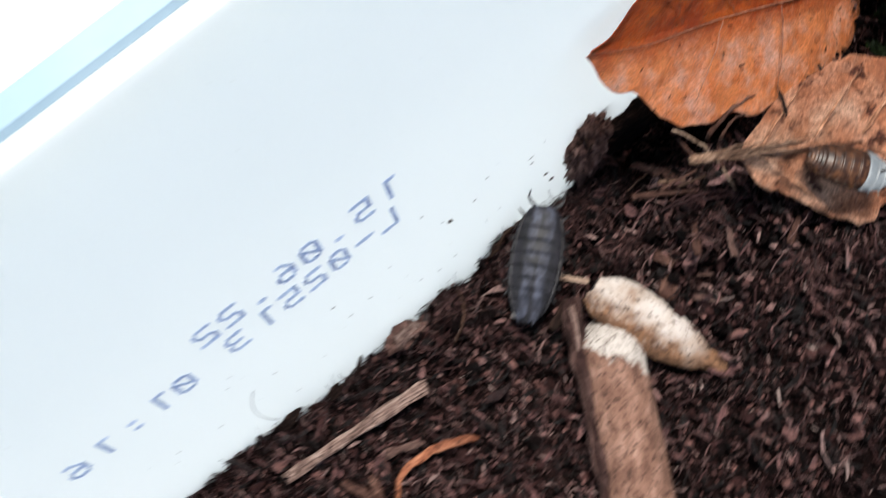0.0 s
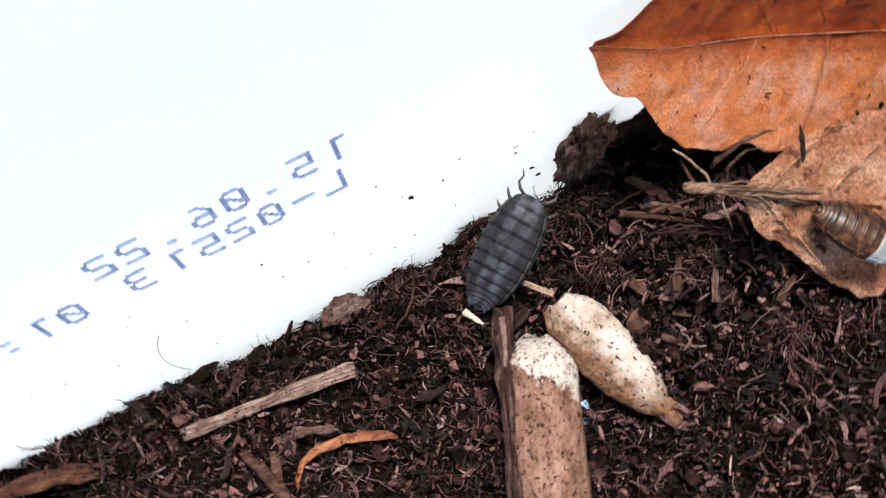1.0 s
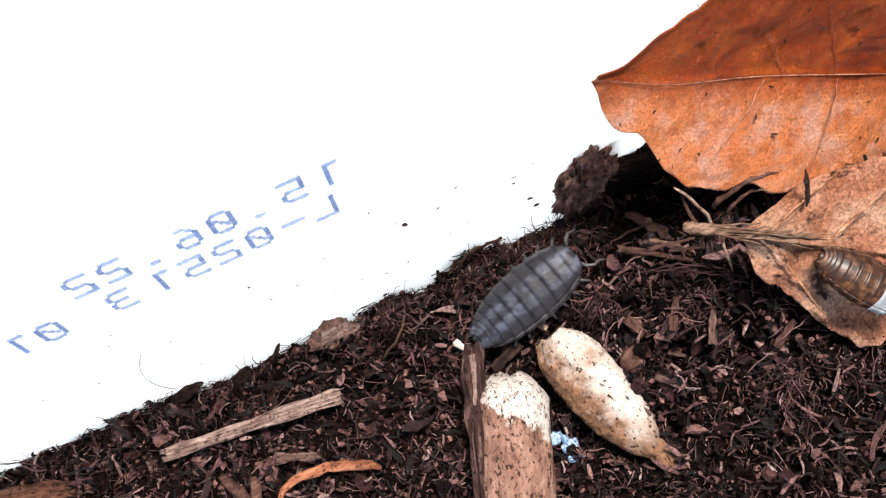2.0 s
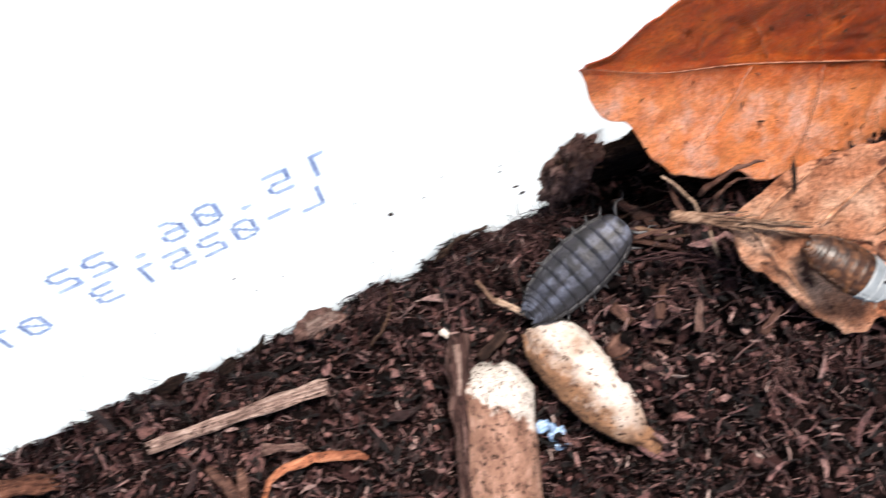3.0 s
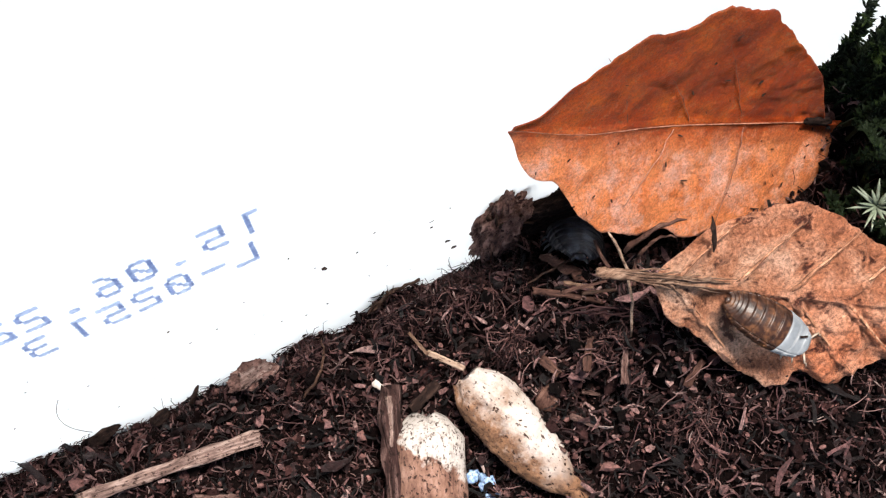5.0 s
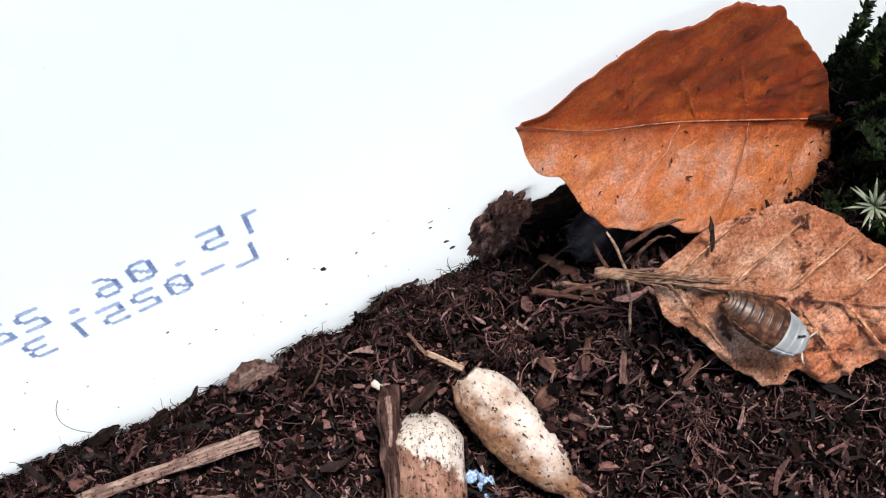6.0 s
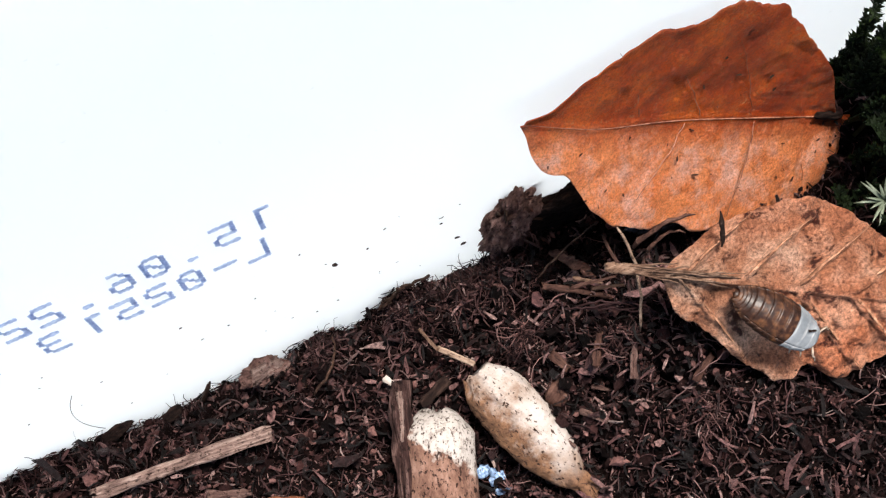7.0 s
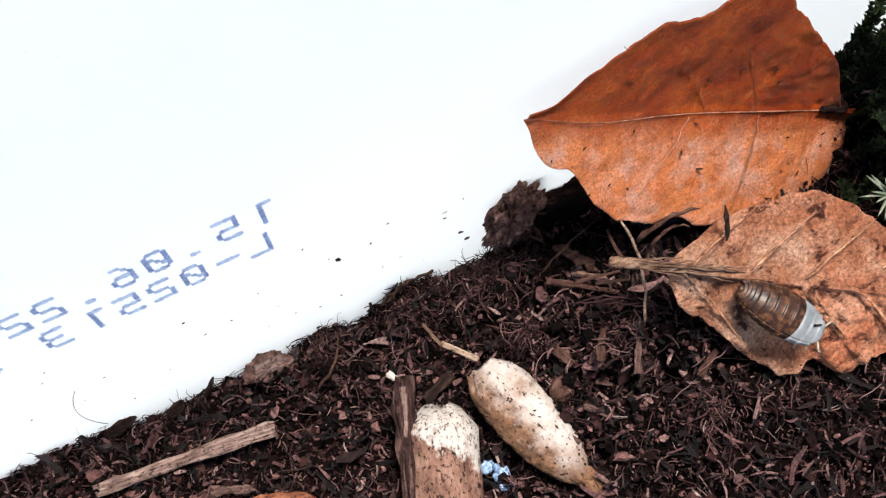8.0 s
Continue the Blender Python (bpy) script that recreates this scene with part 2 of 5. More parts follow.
def mat_slate():
    """Slate-grey shell with two rows of paler marbled patches along the back."""
    m = Mat("slate_shell", 0.5, 0.22)
    xyz = m.n("ShaderNodeSeparateXYZ")
    m.link(m.coord, xyz.inputs[0])
    side = m.n("ShaderNodeMath")
    side.operation = "ABSOLUTE"
    m.link(xyz.outputs[1], side.inputs[0])
    wob = m.n("ShaderNodeMath")
    wob.operation = "MULTIPLY_ADD"
    m.link(m.noise(700, 4, 0.6), wob.inputs[0])
    wob.inputs[1].default_value = 0.0016
    m.link(side.outputs[0], wob.inputs[2])
    scaled = m.n("ShaderNodeMath")
    scaled.operation = "MULTIPLY"
    m.link(wob.outputs[0], scaled.inputs[0])
    scaled.inputs[1].default_value = 250.0
    band = m.ramp(scaled.outputs[0], [(0.22, (0, 0, 0)), (0.30, (1, 1, 1)), (0.50, (1, 1, 1)), (0.58, (0, 0, 0))])
    base = m.ramp(m.noise(520, 5, 0.6), [(0.36, (0.006, 0.0058, 0.007)), (0.6, (0.0145, 0.014, 0.0175))])
    pale = m.ramp(m.noise(900, 4, 0.6), [(0.35, (0.014, 0.015, 0.021)), (0.65, (0.055, 0.06, 0.082))])
    patch = m.mix(1.0, band, m.ramp(m.noise(620, 3, 0.5), [(0.36, (0.15, 0.15, 0.15)), (0.54, (1, 1, 1))]), "MULTIPLY")
    m.color(m.mix(patch, base, pale))
    m.rough(m.noise(900, 4), 0.38, 0.7)
    return m.bump(m.noise(2400, 4), 0.00008, 0.8).m


def mat_plain(name, stops, scale, rough=0.6, depth=0.0002, spec=0.4):
    m = Mat(name, rough, spec)
    f = m.noise(scale, 6, 0.65)
    return m.color(m.ramp(f, stops)).bump(f, depth, 0.8).m


# bluish sky-lit shade of the tub's lip, given as a base colour
RIM_SHADE = mat_plain("bluish_rim_shade", [(0.35, (0.17, 0.25, 0.31)), (0.65, (0.21, 0.29, 0.35))], 60, 0.5, 0.0001)
TUB, INK, SOIL, FIBRE = mat_tub(), mat_ink(), mat_soil(), mat_fibre()
TUFT = mat_coir()
PEAT, PALE_CRUMB = mat_peat(), mat_pale_crumb()
CHIP, CRUMB = mat_chip("bark_chip", True), mat_chip("bark_crumb", False)
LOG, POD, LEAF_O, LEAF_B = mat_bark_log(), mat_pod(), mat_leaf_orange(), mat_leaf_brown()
SPLINTER = mat_wood("weathered_splinter", (0.024, 0.013, 0.011), (0.25, 0.168, 0.145), (0.50, 0.39, 0.345), (0.3, 3, 3), 1100, 0.8, 0.0009)
RUST = mat_wood("rust_bark", (0.06, 0.018, 0.010), (0.18, 0.065, 0.034), (0.32, 0.15, 0.09), (1, 4, 4), 380)
RUST_DARK = mat_wood("dull_rust_bark", (0.014, 0.0055, 0.004), (0.075, 0.030, 0.019), (0.17, 0.085, 0.058), (0.5, 3, 3), 600, 0.8, 0.0006)
BROWN = mat_wood("brown_bark", (0.018, 0.0075, 0.0055), (0.055, 0.026, 0.0195), (0.14, 0.078, 0.059), (1, 3, 3), 480)
PALE_BARK = mat_wood("pale_bark", (0.03, 0.015, 0.013), (0.10, 0.058, 0.05), (0.25, 0.17, 0.15), (0.5, 3, 3), 800, 0.7, 0.0006)
CLUMP = mat_wood("crumbly_coir", (0.024, 0.012, 0.011), (0.16, 0.088, 0.075), (0.35, 0.225, 0.195), (1.4, 1.4, 0.4), 900, 0.85, 0.0010)
STRIP = mat_wood("ragged_bark", (0.009, 0.0042, 0.0036), (0.042, 0.020, 0.018), (0.21, 0.13, 0.115), (0.3, 2, 2), 1000, 0.85, 0.0012)
DARK = mat_wood("dark_bark", (0.012, 0.007, 0.005), (0.035, 0.018, 0.012), (0.085, 0.045, 0.03), (1, 4, 4), 520)
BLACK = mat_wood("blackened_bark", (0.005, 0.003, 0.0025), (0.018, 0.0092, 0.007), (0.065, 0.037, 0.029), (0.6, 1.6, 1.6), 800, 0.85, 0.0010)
STRAW = mat_wood("pale_straw", (0.09, 0.058, 0.042), (0.22, 0.155, 0.115), (0.36, 0.285, 0.23), (0.6, 5, 5), 600, 0.55, 0.0001)
VEIN = mat_wood("raised_vein", (0.09, 0.036, 0.02), (0.30, 0.145, 0.085), (0.52, 0.31, 0.21), (1, 1, 1), 1600, 0.65, 0.0004)
STALK = mat_wood("leaf_stalk", (0.045, 0.022, 0.012), (0.11, 0.066, 0.045), (0.21, 0.145, 0.107), (0.6, 5, 5), 600, 0.6, 0.0002)
SLATE = mat_slate()
SLATE_EDGE = mat_shell("pale_shell_edge", [(0.35, (0.010, 0.010, 0.011)), (0.65, (0.055, 0.052, 0.054))], 900, (0.45, 0.7))
SLATE_EDGE.node_tree.nodes["Principled BSDF"].inputs["Specular IOR Level"].default_value = 0.1
AMBER = mat_shell("amber_shell", [(0.32, (0.007, 0.0032, 0.0022)), (0.5, (0.024, 0.0105, 0.0065)), (0.7, (0.085, 0.036, 0.016))], 1300, (0.3, 0.5))
AMBER.node_tree.nodes["Principled BSDF"].inputs["Specular IOR Level"].default_value = 0.1
AMBER.node_tree.nodes["Principled BSDF"].inputs["Coat Weight"].default_value = 0.08
AMBER.node_tree.nodes["Principled BSDF"].inputs["Coat Roughness"].default_value = 0.25
MILK = mat_shell("milky_shell", [(0.3, (0.065, 0.076, 0.086)), (0.7, (0.16, 0.175, 0.185))], 500, (0.3, 0.5))
LIMB = mat_plain("grey_limb", [(0.3, (0.012, 0.012, 0.015)), (0.7, (0.045, 0.043, 0.043))], 900, 0.5)
PALE_LIMB = mat_plain("pale_limb", [(0.3, (0.18, 0.13, 0.09)), (0.7, (0.32, 0.26, 0.21))], 900, 0.45)
WHITE = mat_plain("white_flake", [(0.3, (0.20, 0.165, 0.14)), (0.7, (0.38, 0.34, 0.31))], 900)
PEBBLE = mat_plain("blue_white_grit", [(0.35, (0.02, 0.04, 0.08)), (0.6, (0.22, 0.33, 0.50))], 1400, 0.15)
MIDRIB = mat_plain("leaf_midrib", [(0.38, (0.07, 0.018, 0.007)), (0.62, (0.33, 0.14, 0.085))], 1500, 0.5)
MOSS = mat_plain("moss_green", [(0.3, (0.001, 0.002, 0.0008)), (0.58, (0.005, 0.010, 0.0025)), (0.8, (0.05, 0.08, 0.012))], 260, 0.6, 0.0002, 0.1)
MOSS_PALE = mat_plain("pale_moss", [(0.3, (0.06, 0.085, 0.05)), (0.7, (0.20, 0.23, 0.17))], 800, 0.5)
# guessed table colour, set near-white to bounce light up through the tub wall
TABLE = mat_plain("table_bounce_white", [(0.35, (0.74, 0.77, 0.78)), (0.5, (0.77, 0.79, 0.79)), (0.65, (0.80, 0.81, 0.80))], 11, 0.8, 0.001)


# ------------------------------------------------------------------ helpers
def mesh_object(name, verts, faces, mat, parent=None, smooth=True, label=""):
    """One mesh object, its vertices in millimetres."""
    me = bpy.data.meshes.new(name)
    me.from_pydata([tuple(float(c) * MM for c in v) for v in verts], [], faces)
    me.materials.append(mat)
    if smooth:
        me.polygons.foreach_set("use_smooth", [True] * len(me.polygons))
    me.update()
    ob = new(name, me)
    if parent:
        ob.parent = parent
    return tagged(ob, label)


def part(name, shape, mat, parent, label="", smooth=True):
    return mesh_object(name, shape[0], shape[1], mat, parent, smooth, label)


def thing(name, m, label, category, group="", kind=""):
    ob = new(name)
    ob.empty_display_size = 0.002
    ob.matrix_basis = m
    return tagged(ob, label, category, group, kind)


def at(x, y, z, rx=0, ry=0, rz=0):
    """A pose from millimetres and degrees."""
    return pose(x * MM, y * MM, z * MM, rx, ry, rz)


def joined(*shapes):
    verts, faces = [], []
    for v, f in shapes:
        k = len(verts)
        verts += list(v)
        faces += [tuple(i + k for i in face) for face in f]
    return verts, faces


def tube(points, radii, sides=6, squash=1.0):
    """A round rod along points, with closed ends."""
    pts = [Vector(p) for p in points]
    verts, faces = [], []
    side = None
    for i, p in enumerate(pts):
        way = (pts[min(i + 1, len(pts) - 1)] - pts[max(i - 1, 0)]).normalized()
        if side is None:
            side = way.cross(Vector((0.13, 0.31, 0.94)))
            if side.length < 1e-3:
                side = way.cross(Vector((1, 0, 0)))
        side = (side - way * side.dot(way)).normalized()
        up = way.cross(side)
        r = radii[i] if hasattr(radii, "__len__") else radii
        for k in range(sides):
            a = 2 * math.pi * k / sides
            verts.append(p + side * (math.cos(a) * r) + up * (math.sin(a) * r * squash))
    for i in range(len(pts) - 1):
        for k in range(sides):
            a, b = i * sides + k, i * sides + (k + 1) % sides
            faces.append((a, b, b + sides, a + sides))
    faces.append(tuple(range(sides))[::-1])
    faces.append(tuple(range((len(pts) - 1) * sides, len(pts) * sides)))
    return verts, faces


def curved(a, b, bend, n=8, wobble=0.0, seed=0):
    """Points from a to b, bowed by the vector bend and wobbling."""
    rnd = random.Random(seed)
    a, b, bend = Vector(a), Vector(b), Vector(bend)
    out = []
    for i in range(n + 1):
        s = i / n
        p = a.lerp(b, s) + bend * (4 * s * (1 - s))
        if 0 < i < n:
            p += Vector([rnd.uniform(-wobble, wobble) for _ in range(3)])
        out.append(p)
    return out


def blob(rx, ry, rz, amount, freq, seed, rings=18, segs=26, ridge=0.0):
    """A rough lump: a ball pulled about by noise."""
    verts, faces = [(0, 0, 0)] * 0, []
    off = Vector((seed * 7.13, seed * 3.7, seed * 1.9))
    for i in range(rings + 1):
        th = math.pi * i / rings
        for k in range(segs):
            ph = 2 * math.pi * k / segs
            d = Vector((math.sin(th) * math.cos(ph), math.sin(th) * math.sin(ph), math.cos(th)))
            n = noise.fractal(d * freq + off, 0.8, 2.1, 4)
            n2 = abs(noise.noise(Vector((d.x * 9, d.y * 9, d.z * 2)) + off)) * ridge
            s = 1 + amount * n + n2
            verts.append((d.x * rx * s, d.y * ry * s, d.z * rz * s))
    for i in range(rings):
        for k in range(segs):
            a, b = i * segs + k, i * segs + (k + 1) % segs
            faces.append((a, a + segs, b + segs, b))
    return verts, faces


def slab(length, width, thick, rough=0.15, seed=0, n=14, curve=0.0, taper=0.0, rows=4):
    """A splinter of wood along x, with uneven sides, ends and faces."""
    off = Vector((seed * 5.1, seed * 2.3, 0))
    verts, faces = [], []
    ring = rows * 2
    for i in range(n + 1):
        s = i / n
        w = width * (1 - taper * s) * (1 + rough * noise.noise(Vector((s * 6, 1, 0)) + off))
        jag = rough * width
        for k in range(ring):
            top = k < rows
            q = (k if top else ring - 1 - k) / (rows - 1)
            y = (q - 0.5) * w
            end = 0.0
            if i in (0, n):
                end = jag * noise.noise(Vector((q * 7, 3.3 * i, 2)) + off) * 1.6
            z = (0.5 if top else -0.5) * thick * (1 - 0.45 * (2 * q - 1) ** 4) + rough * thick * noise.noise(Vector((s * 11, q * 4, 5)) + off)
            z += curve * (s - 0.5) ** 2 * 4
            verts.append(((s - 0.5) * length + end, y, z))
    for i in range(n):
        for k in range(ring):
            a, b = i * ring + k, i * ring + (k + 1) % ring
            faces.append((a, b, b + ring, a + ring))
    faces.append(tuple(range(ring))[::-1])
    faces.append(tuple(range(n * ring, (n + 1) * ring)))
    return verts, faces


def smooth01(v):
    v = min(1.0, max(0.0, v))
    return v * v * (3 - 2 * v)


def knots(values, s):
    """A smooth curve through evenly spaced values, at s from 0 to 1."""
    p = min(max(s, 0.0), 1.0) * (len(values) - 1)
    i = min(int(p), len(values) - 2)
    f = p - i
    v = [values[max(0, min(len(values) - 1, i + k))] for k in (-1, 0, 1, 2)]
    return v[1] + 0.5 * f * (v[2] - v[0] + f * (2 * v[0] - 5 * v[1] + 4 * v[2] - v[3] + f * (3 * (v[1] - v[2]) + v[3] - v[0])))


# ------------------------------------------------------------------ the tub
LEAN = math.tan(radians(10))                  # the walls lean outwards
RIM = 71.5                                    # mm above the soil by the printed wall


def wall_y(z):
    return z * LEAN


def wall_profile():
    """Inner and outer line of a wall: foot and rolled lip."""
    foot, t, top = -30.0, 1.3, wall_y(RIM)
    inner = [(wall_y(z), z) for z in (foot, 20, 50, RIM)]
    lip = [(top + 0.2, RIM + 0.4), (top + 0.8, RIM + 0.6), (top + 1.5, RIM + 0.4), (top + 1.8, RIM - 0.3), (top + 1.8, RIM - 2.5), (top + 1.5, RIM - 2.6)]
    return inner + lip + [(wall_y(z) + t, z) for z in (RIM - 3, 50, 20, foot)]


def wall_mesh(x0, x1, n):
    prof = wall_profile()
    verts, faces = [], []
    for i in range(n + 1):
        x = x0 + (x1 - x0) * i / n
        verts += [(x, y, z) for y, z in prof]
    m = len(prof)
    for i in range(n):
        for k in range(m):
            a, b = i * m + k, i * m + (k + 1) % m
            faces.append((a, b, b + m, a + m))
    faces.append(tuple(range(m)))
    faces.append(tuple(range(n * m, (n + 1) * m))[::-1])
    return verts, faces


TUB_X0, TUB_X1, TUB_Y0 = -95.0, 105.0, -104.0
wall_back = mesh_object("wall_back", *wall_mesh(TUB_X0, TUB_X1, 8), TUB, smooth=False)
tagged(wall_back, "white translucent plastic tub wall with rim", "wall", kind="structure")
for name, m, span in (("wall_front", at(0, TUB_Y0, 0, 0, 0, 180), (-TUB_X1, -TUB_X0)),
                      ("wall_left", at(TUB_X0, 0, 0, 0, 0, 90), (TUB_Y0, 0)),
                      ("wall_right", at(TUB_X1, 0, 0, 0, 0, -90), (0, -TUB_Y0))):
    w = mesh_object(name, *wall_mesh(span[0], span[1], 4), TUB, smooth=False)
    w.matrix_basis = m
    tagged(w, "white translucent plastic tub wall with rim", "wall", kind="structure")
# outer lip of the back wall, its shade painted bluish
rim_top = wall_y(RIM) + 1.8
rim = mesh_object("trim_rim", [(x, rim_top + y, RIM + z) for x in (TUB_X0, TUB_X1) for y, z in ((0.05, -1.9), (0.05, -0.2), (0.5, 0.25), (2.7, 0.0), (3.0, -0.4), (3.0, -1.9))],
                  [(k, (k + 1) % 6, (k + 1) % 6 + 6, k + 6) for k in range(6)] + [(5, 4, 3, 2, 1, 0), (6, 7, 8, 9, 10, 11)], RIM_SHADE, smooth=False)
tagged(rim, "rim band of the tub with bluish shade painted in", "rim", kind="structure")
tub_floor = mesh_object("floor_tub", [(TUB_X0, TUB_Y0, -31.5), (TUB_X1, TUB_Y0, -31.5), (TUB_X1, 0, -31.5), (TUB_X0, 0, -31.5), (TUB_X0, TUB_Y0, -29.5), (TUB_X1, TUB_Y0, -29.5), (TUB_X1, 0, -29.5), (TUB_X0, 0, -29.5)],
                        [(3, 2, 1, 0), (4, 5, 6, 7), (0, 1, 5, 4), (1, 2, 6, 5), (2, 3, 7, 6), (3, 0, 4, 7)], TUB, smooth=False)
tagged(tub_floor, "white plastic bottom of the tub", "floor", kind="structure")
table = mesh_object("floor_table", [(-400, -400, -60), (400, -400, -60), (400, 400, -60), (-400, 400, -60), (-400, -400, -31.8), (400, -400, -31.8), (400, 400, -31.8), (-400, 400, -31.8)],
                    [(3, 2, 1, 0), (4, 5, 6, 7), (0, 1, 5, 4), (1, 2, 6, 5), (2, 3, 7, 6), (3, 0, 4, 7)], TABLE, smooth=False)
tagged(table, "near-white table top under the tub, bouncing light onto its walls", "table", kind="structure")

# the date code, printed on the outside and seen through the wall from behind
GLYPHS = {
    "0": "01110 10001 10011 10101 11001 10001 01110", "1": "11100 00100 00100 00100 00100 00100 00100",
    "2": "11110 00001 00001 01110 10000 10000 11111", "3": "11110 00001 00001 01110 00001 00001 11110",
    "5": "11111 10000 10000 11110 00001 00001 11110", "6": "00110 01000 10000 11110 10001 10001 01110",
    "L": "10000 10000 10000 10000 10000 10000 11111", "-": "00000 00000 00000 11111 00000 00000 00000",
    ".": "00000 00000 00000 00000 00000 00000 01100", ":": "00000 00000 01100 00000 00000 01100 00000",
}


def glyph(char, x, mid, seed):
    """Dots of one mirrored character on the wall: joined discs, a little uneven."""
    rnd = random.Random(seed)
    shapes = []
    dx, dz = 0.44, 0.60
    c, s = math.cos(math.atan(LEAN)), math.sin(math.atan(LEAN))
    for r, row in enumerate(GLYPHS[char].split()):
        run = None
        for col in range(6):
            on = col < 5 and row[col] == "1"
            if on and run is None:
                run = col
            if not on and run is not None:
                x0, x1 = x - (run - 2) * dx + 0.25, x - (col - 1 - 2) * dx - 0.25
                z = mid + (3 - r) * dz + rnd.uniform(-0.04, 0.04)
                n = max(3, int((x0 - x1) / 0.16))
                top, low = [], []
                for i in range(n + 1):
                    xx = x0 + (x1 - x0) * i / n
                    h = 0.32 * (0.7 + 0.6 * rnd.random()) * (0.55 if i in (0, n) else 1)
                    top.append((xx, z + h))
                    low.append((xx, z - h))
                ring = top + low[::-1]
                front = [(a, wall_y(b) - 0.035, b) for a, b in ring]
                back = [(a, wall_y(b) - 0.005, b) for a, b in ring]
                m = len(ring)
                half = n + 1
                faces = [(i, i + 1, m - 2 - i, m - 1 - i) for i in range(half - 1)]
                faces += [(i, (i + 1) % m, m + (i + 1) % m, m + i) for i in range(m)]
                shapes.append((front + back, faces))
                run = None
    # strokes run on from row to row
    grid = [[c == "1" for c in row] for row in GLYPHS[char].split()]
    for r in range(6):
        for col in range(5):
            if not grid[r][col]:
                continue
            for step in (0, -1, 1):
                to = col + step
                if not 0 <= to < 5 or not grid[r + 1][to] or step and (grid[r + 1][col] or grid[r][to]):
                    continue
                w = 0.15 * (0.8 + 0.4 * rnd.random())
                xa, xb = x - (col - 2) * dx, x - (to - 2) * dx
                za, zb = mid + (3 - r) * dz, mid + (2 - r) * dz
                ring = [(xa - w, za), (xa + w, za), (xb + w, zb), (xb - w, zb)]
                front = [(a, wall_y(b) - 0.028, b) for a, b in ring]
                back = [(a, wall_y(b) - 0.008, b) for a, b in ring]
                shapes.append((front + back, [(0, 1, 2, 3), (0, 4, 5, 1), (1, 5, 6, 2), (2, 6, 7, 3), (3, 7, 4, 0)]))
    return joined(*shapes)


print_code = thing("date_print", at(0, 0, 0), "mirrored blue dot-matrix date code on white plastic", "printed code")
for k, (text, mid, places) in enumerate((
        ("15.06.22", 32.6, (3.4, 0.2, -3.3, -6.1, -9.2, -12.8, -15.7, -18.7)),
        ("L-0251301:16", 26.8, (2.0, -1.0, -4.2, -7.3, -10.3, -13.4, -17.1, -23.6, -26.6, -30.0, -33.3, -36.7)))):
    for j, (ch, px) in enumerate(zip(text, places)):
        part("character", glyph(ch, px, mid, 50 * k + j), INK, print_code, smooth=False)


# ------------------------------------------------------------------ soil
WALL_LINE = [-1.8, -1.6, -1.4, -1.4, -2.2, -3.6, -5.6, -5.4, -4.9, -4.4, -3.6, -5.6, -0.8, -2.0, -6.4, -1.2, -0.4, -1.8, -3.2, -4.0, -1.0, 0.5, 0.5, 0.5, 0.5]
HUMPS = [(12.8, -3.4, 2.2, 2.3), (22.9, -11.4, 1.8, 2.0), (30.9, -15.7, 1.6, 2.0), (3.4, -2.6, 1.2, 2.2), (35.3, -26.6, 1.6, 2.6)]
BANKS = [(36.5, -19.5, 2.0, 3.6), (41.0, -26.0, 2.4, 4.0), (47.0, -30.0, 2.4, 4.0)]   # soil heaped under the brown leaf
HOLLOWS = [(9.3, -5.0, 3.6, 1.7), (26.2, -13.2, 3.0, 1.6), (29.0, -19.0, 3.0, 1.8), (33.5, -22.5, 3.0, 1.8), (20.5, -8.0, 2.6, 1.5), (-1.5, -11.0, 2.4, 1.8), (5.2, -17.0, 2.6, 1.8), (25.5, -26.0, 3.0, 2.0), (-8.0, -4.6, 2.2, 1.5)]


def soil_h(x, y, rough=1.0):
    """Height of the soil, mm."""
    h = 11.0 * smooth01((x - 13) / 24.0) + 2.0 * smooth01((x - 40) / 25.0)
    h -= 2.0 * smooth01((-18 - y) / 22.0) * smooth01((20 - x) / 30.0)
    along = min(1.0, max(0.0, ((x - 32.5) * 13 - (y + 3.6) * 3.0) / 178.0))
    h -= 14.0 * math.exp(-((x - 32.5 - 13 * along) ** 2 + (y + 3.6 + 3.0 * along) ** 2) / 13.0)
    h -= 7.0 * math.exp(-((x + 41) ** 2 + (y + 7) ** 2) / 16.0)
    h += 1.6 * math.exp(-((x - 16) ** 2 + (y + 2) ** 2) / 18.0)
    h -= 1.0 * math.exp(-((x - 7) ** 2 + (y + 0) ** 2) / 5.0)
    h -= 4.5 * math.exp(-((x - 57) ** 2 + (y + 9) ** 2) / 45.0)
    for cx, cy, up, wide in HUMPS + BANKS:
        h += up * math.exp(-((x - cx) ** 2 + (y - cy) ** 2) / wide ** 2)
    for cx, cy, down, wide in HOLLOWS:
        h -= down * math.exp(-((x - cx) ** 2 + (y - cy) ** 2) / wide ** 2)
    # the ragged line where the soil meets the wall
    edge = smooth01((y + 3.2) / 2.6)
    h += edge * (knots(WALL_LINE, (x + 34) / 72.0) - h)
    p = Vector((x, y, 0))
    h -= rough * 6.0 * max(0.0, noise.noise(p * 0.31 + Vector((5, 8, 1))) - 0.2)
    h += rough * (1.0 * noise.noise(p * 0.16 + Vector((3, 1, 5))) + 2.1 * noise.noise(p * 0.42) + 2.0 * noise.noise(p * 0.9 + Vector((9, 4, 2))) + 0.35 * noise.noise(p * 2.6))
    return h


def spaced(a, b, fine_a, fine_b, fine, coarse):
    out, v = [], a
    while v < b:
        out.append(v)
        v += fine if fine_a <= v < fine_b else coarse
    return out + [b]


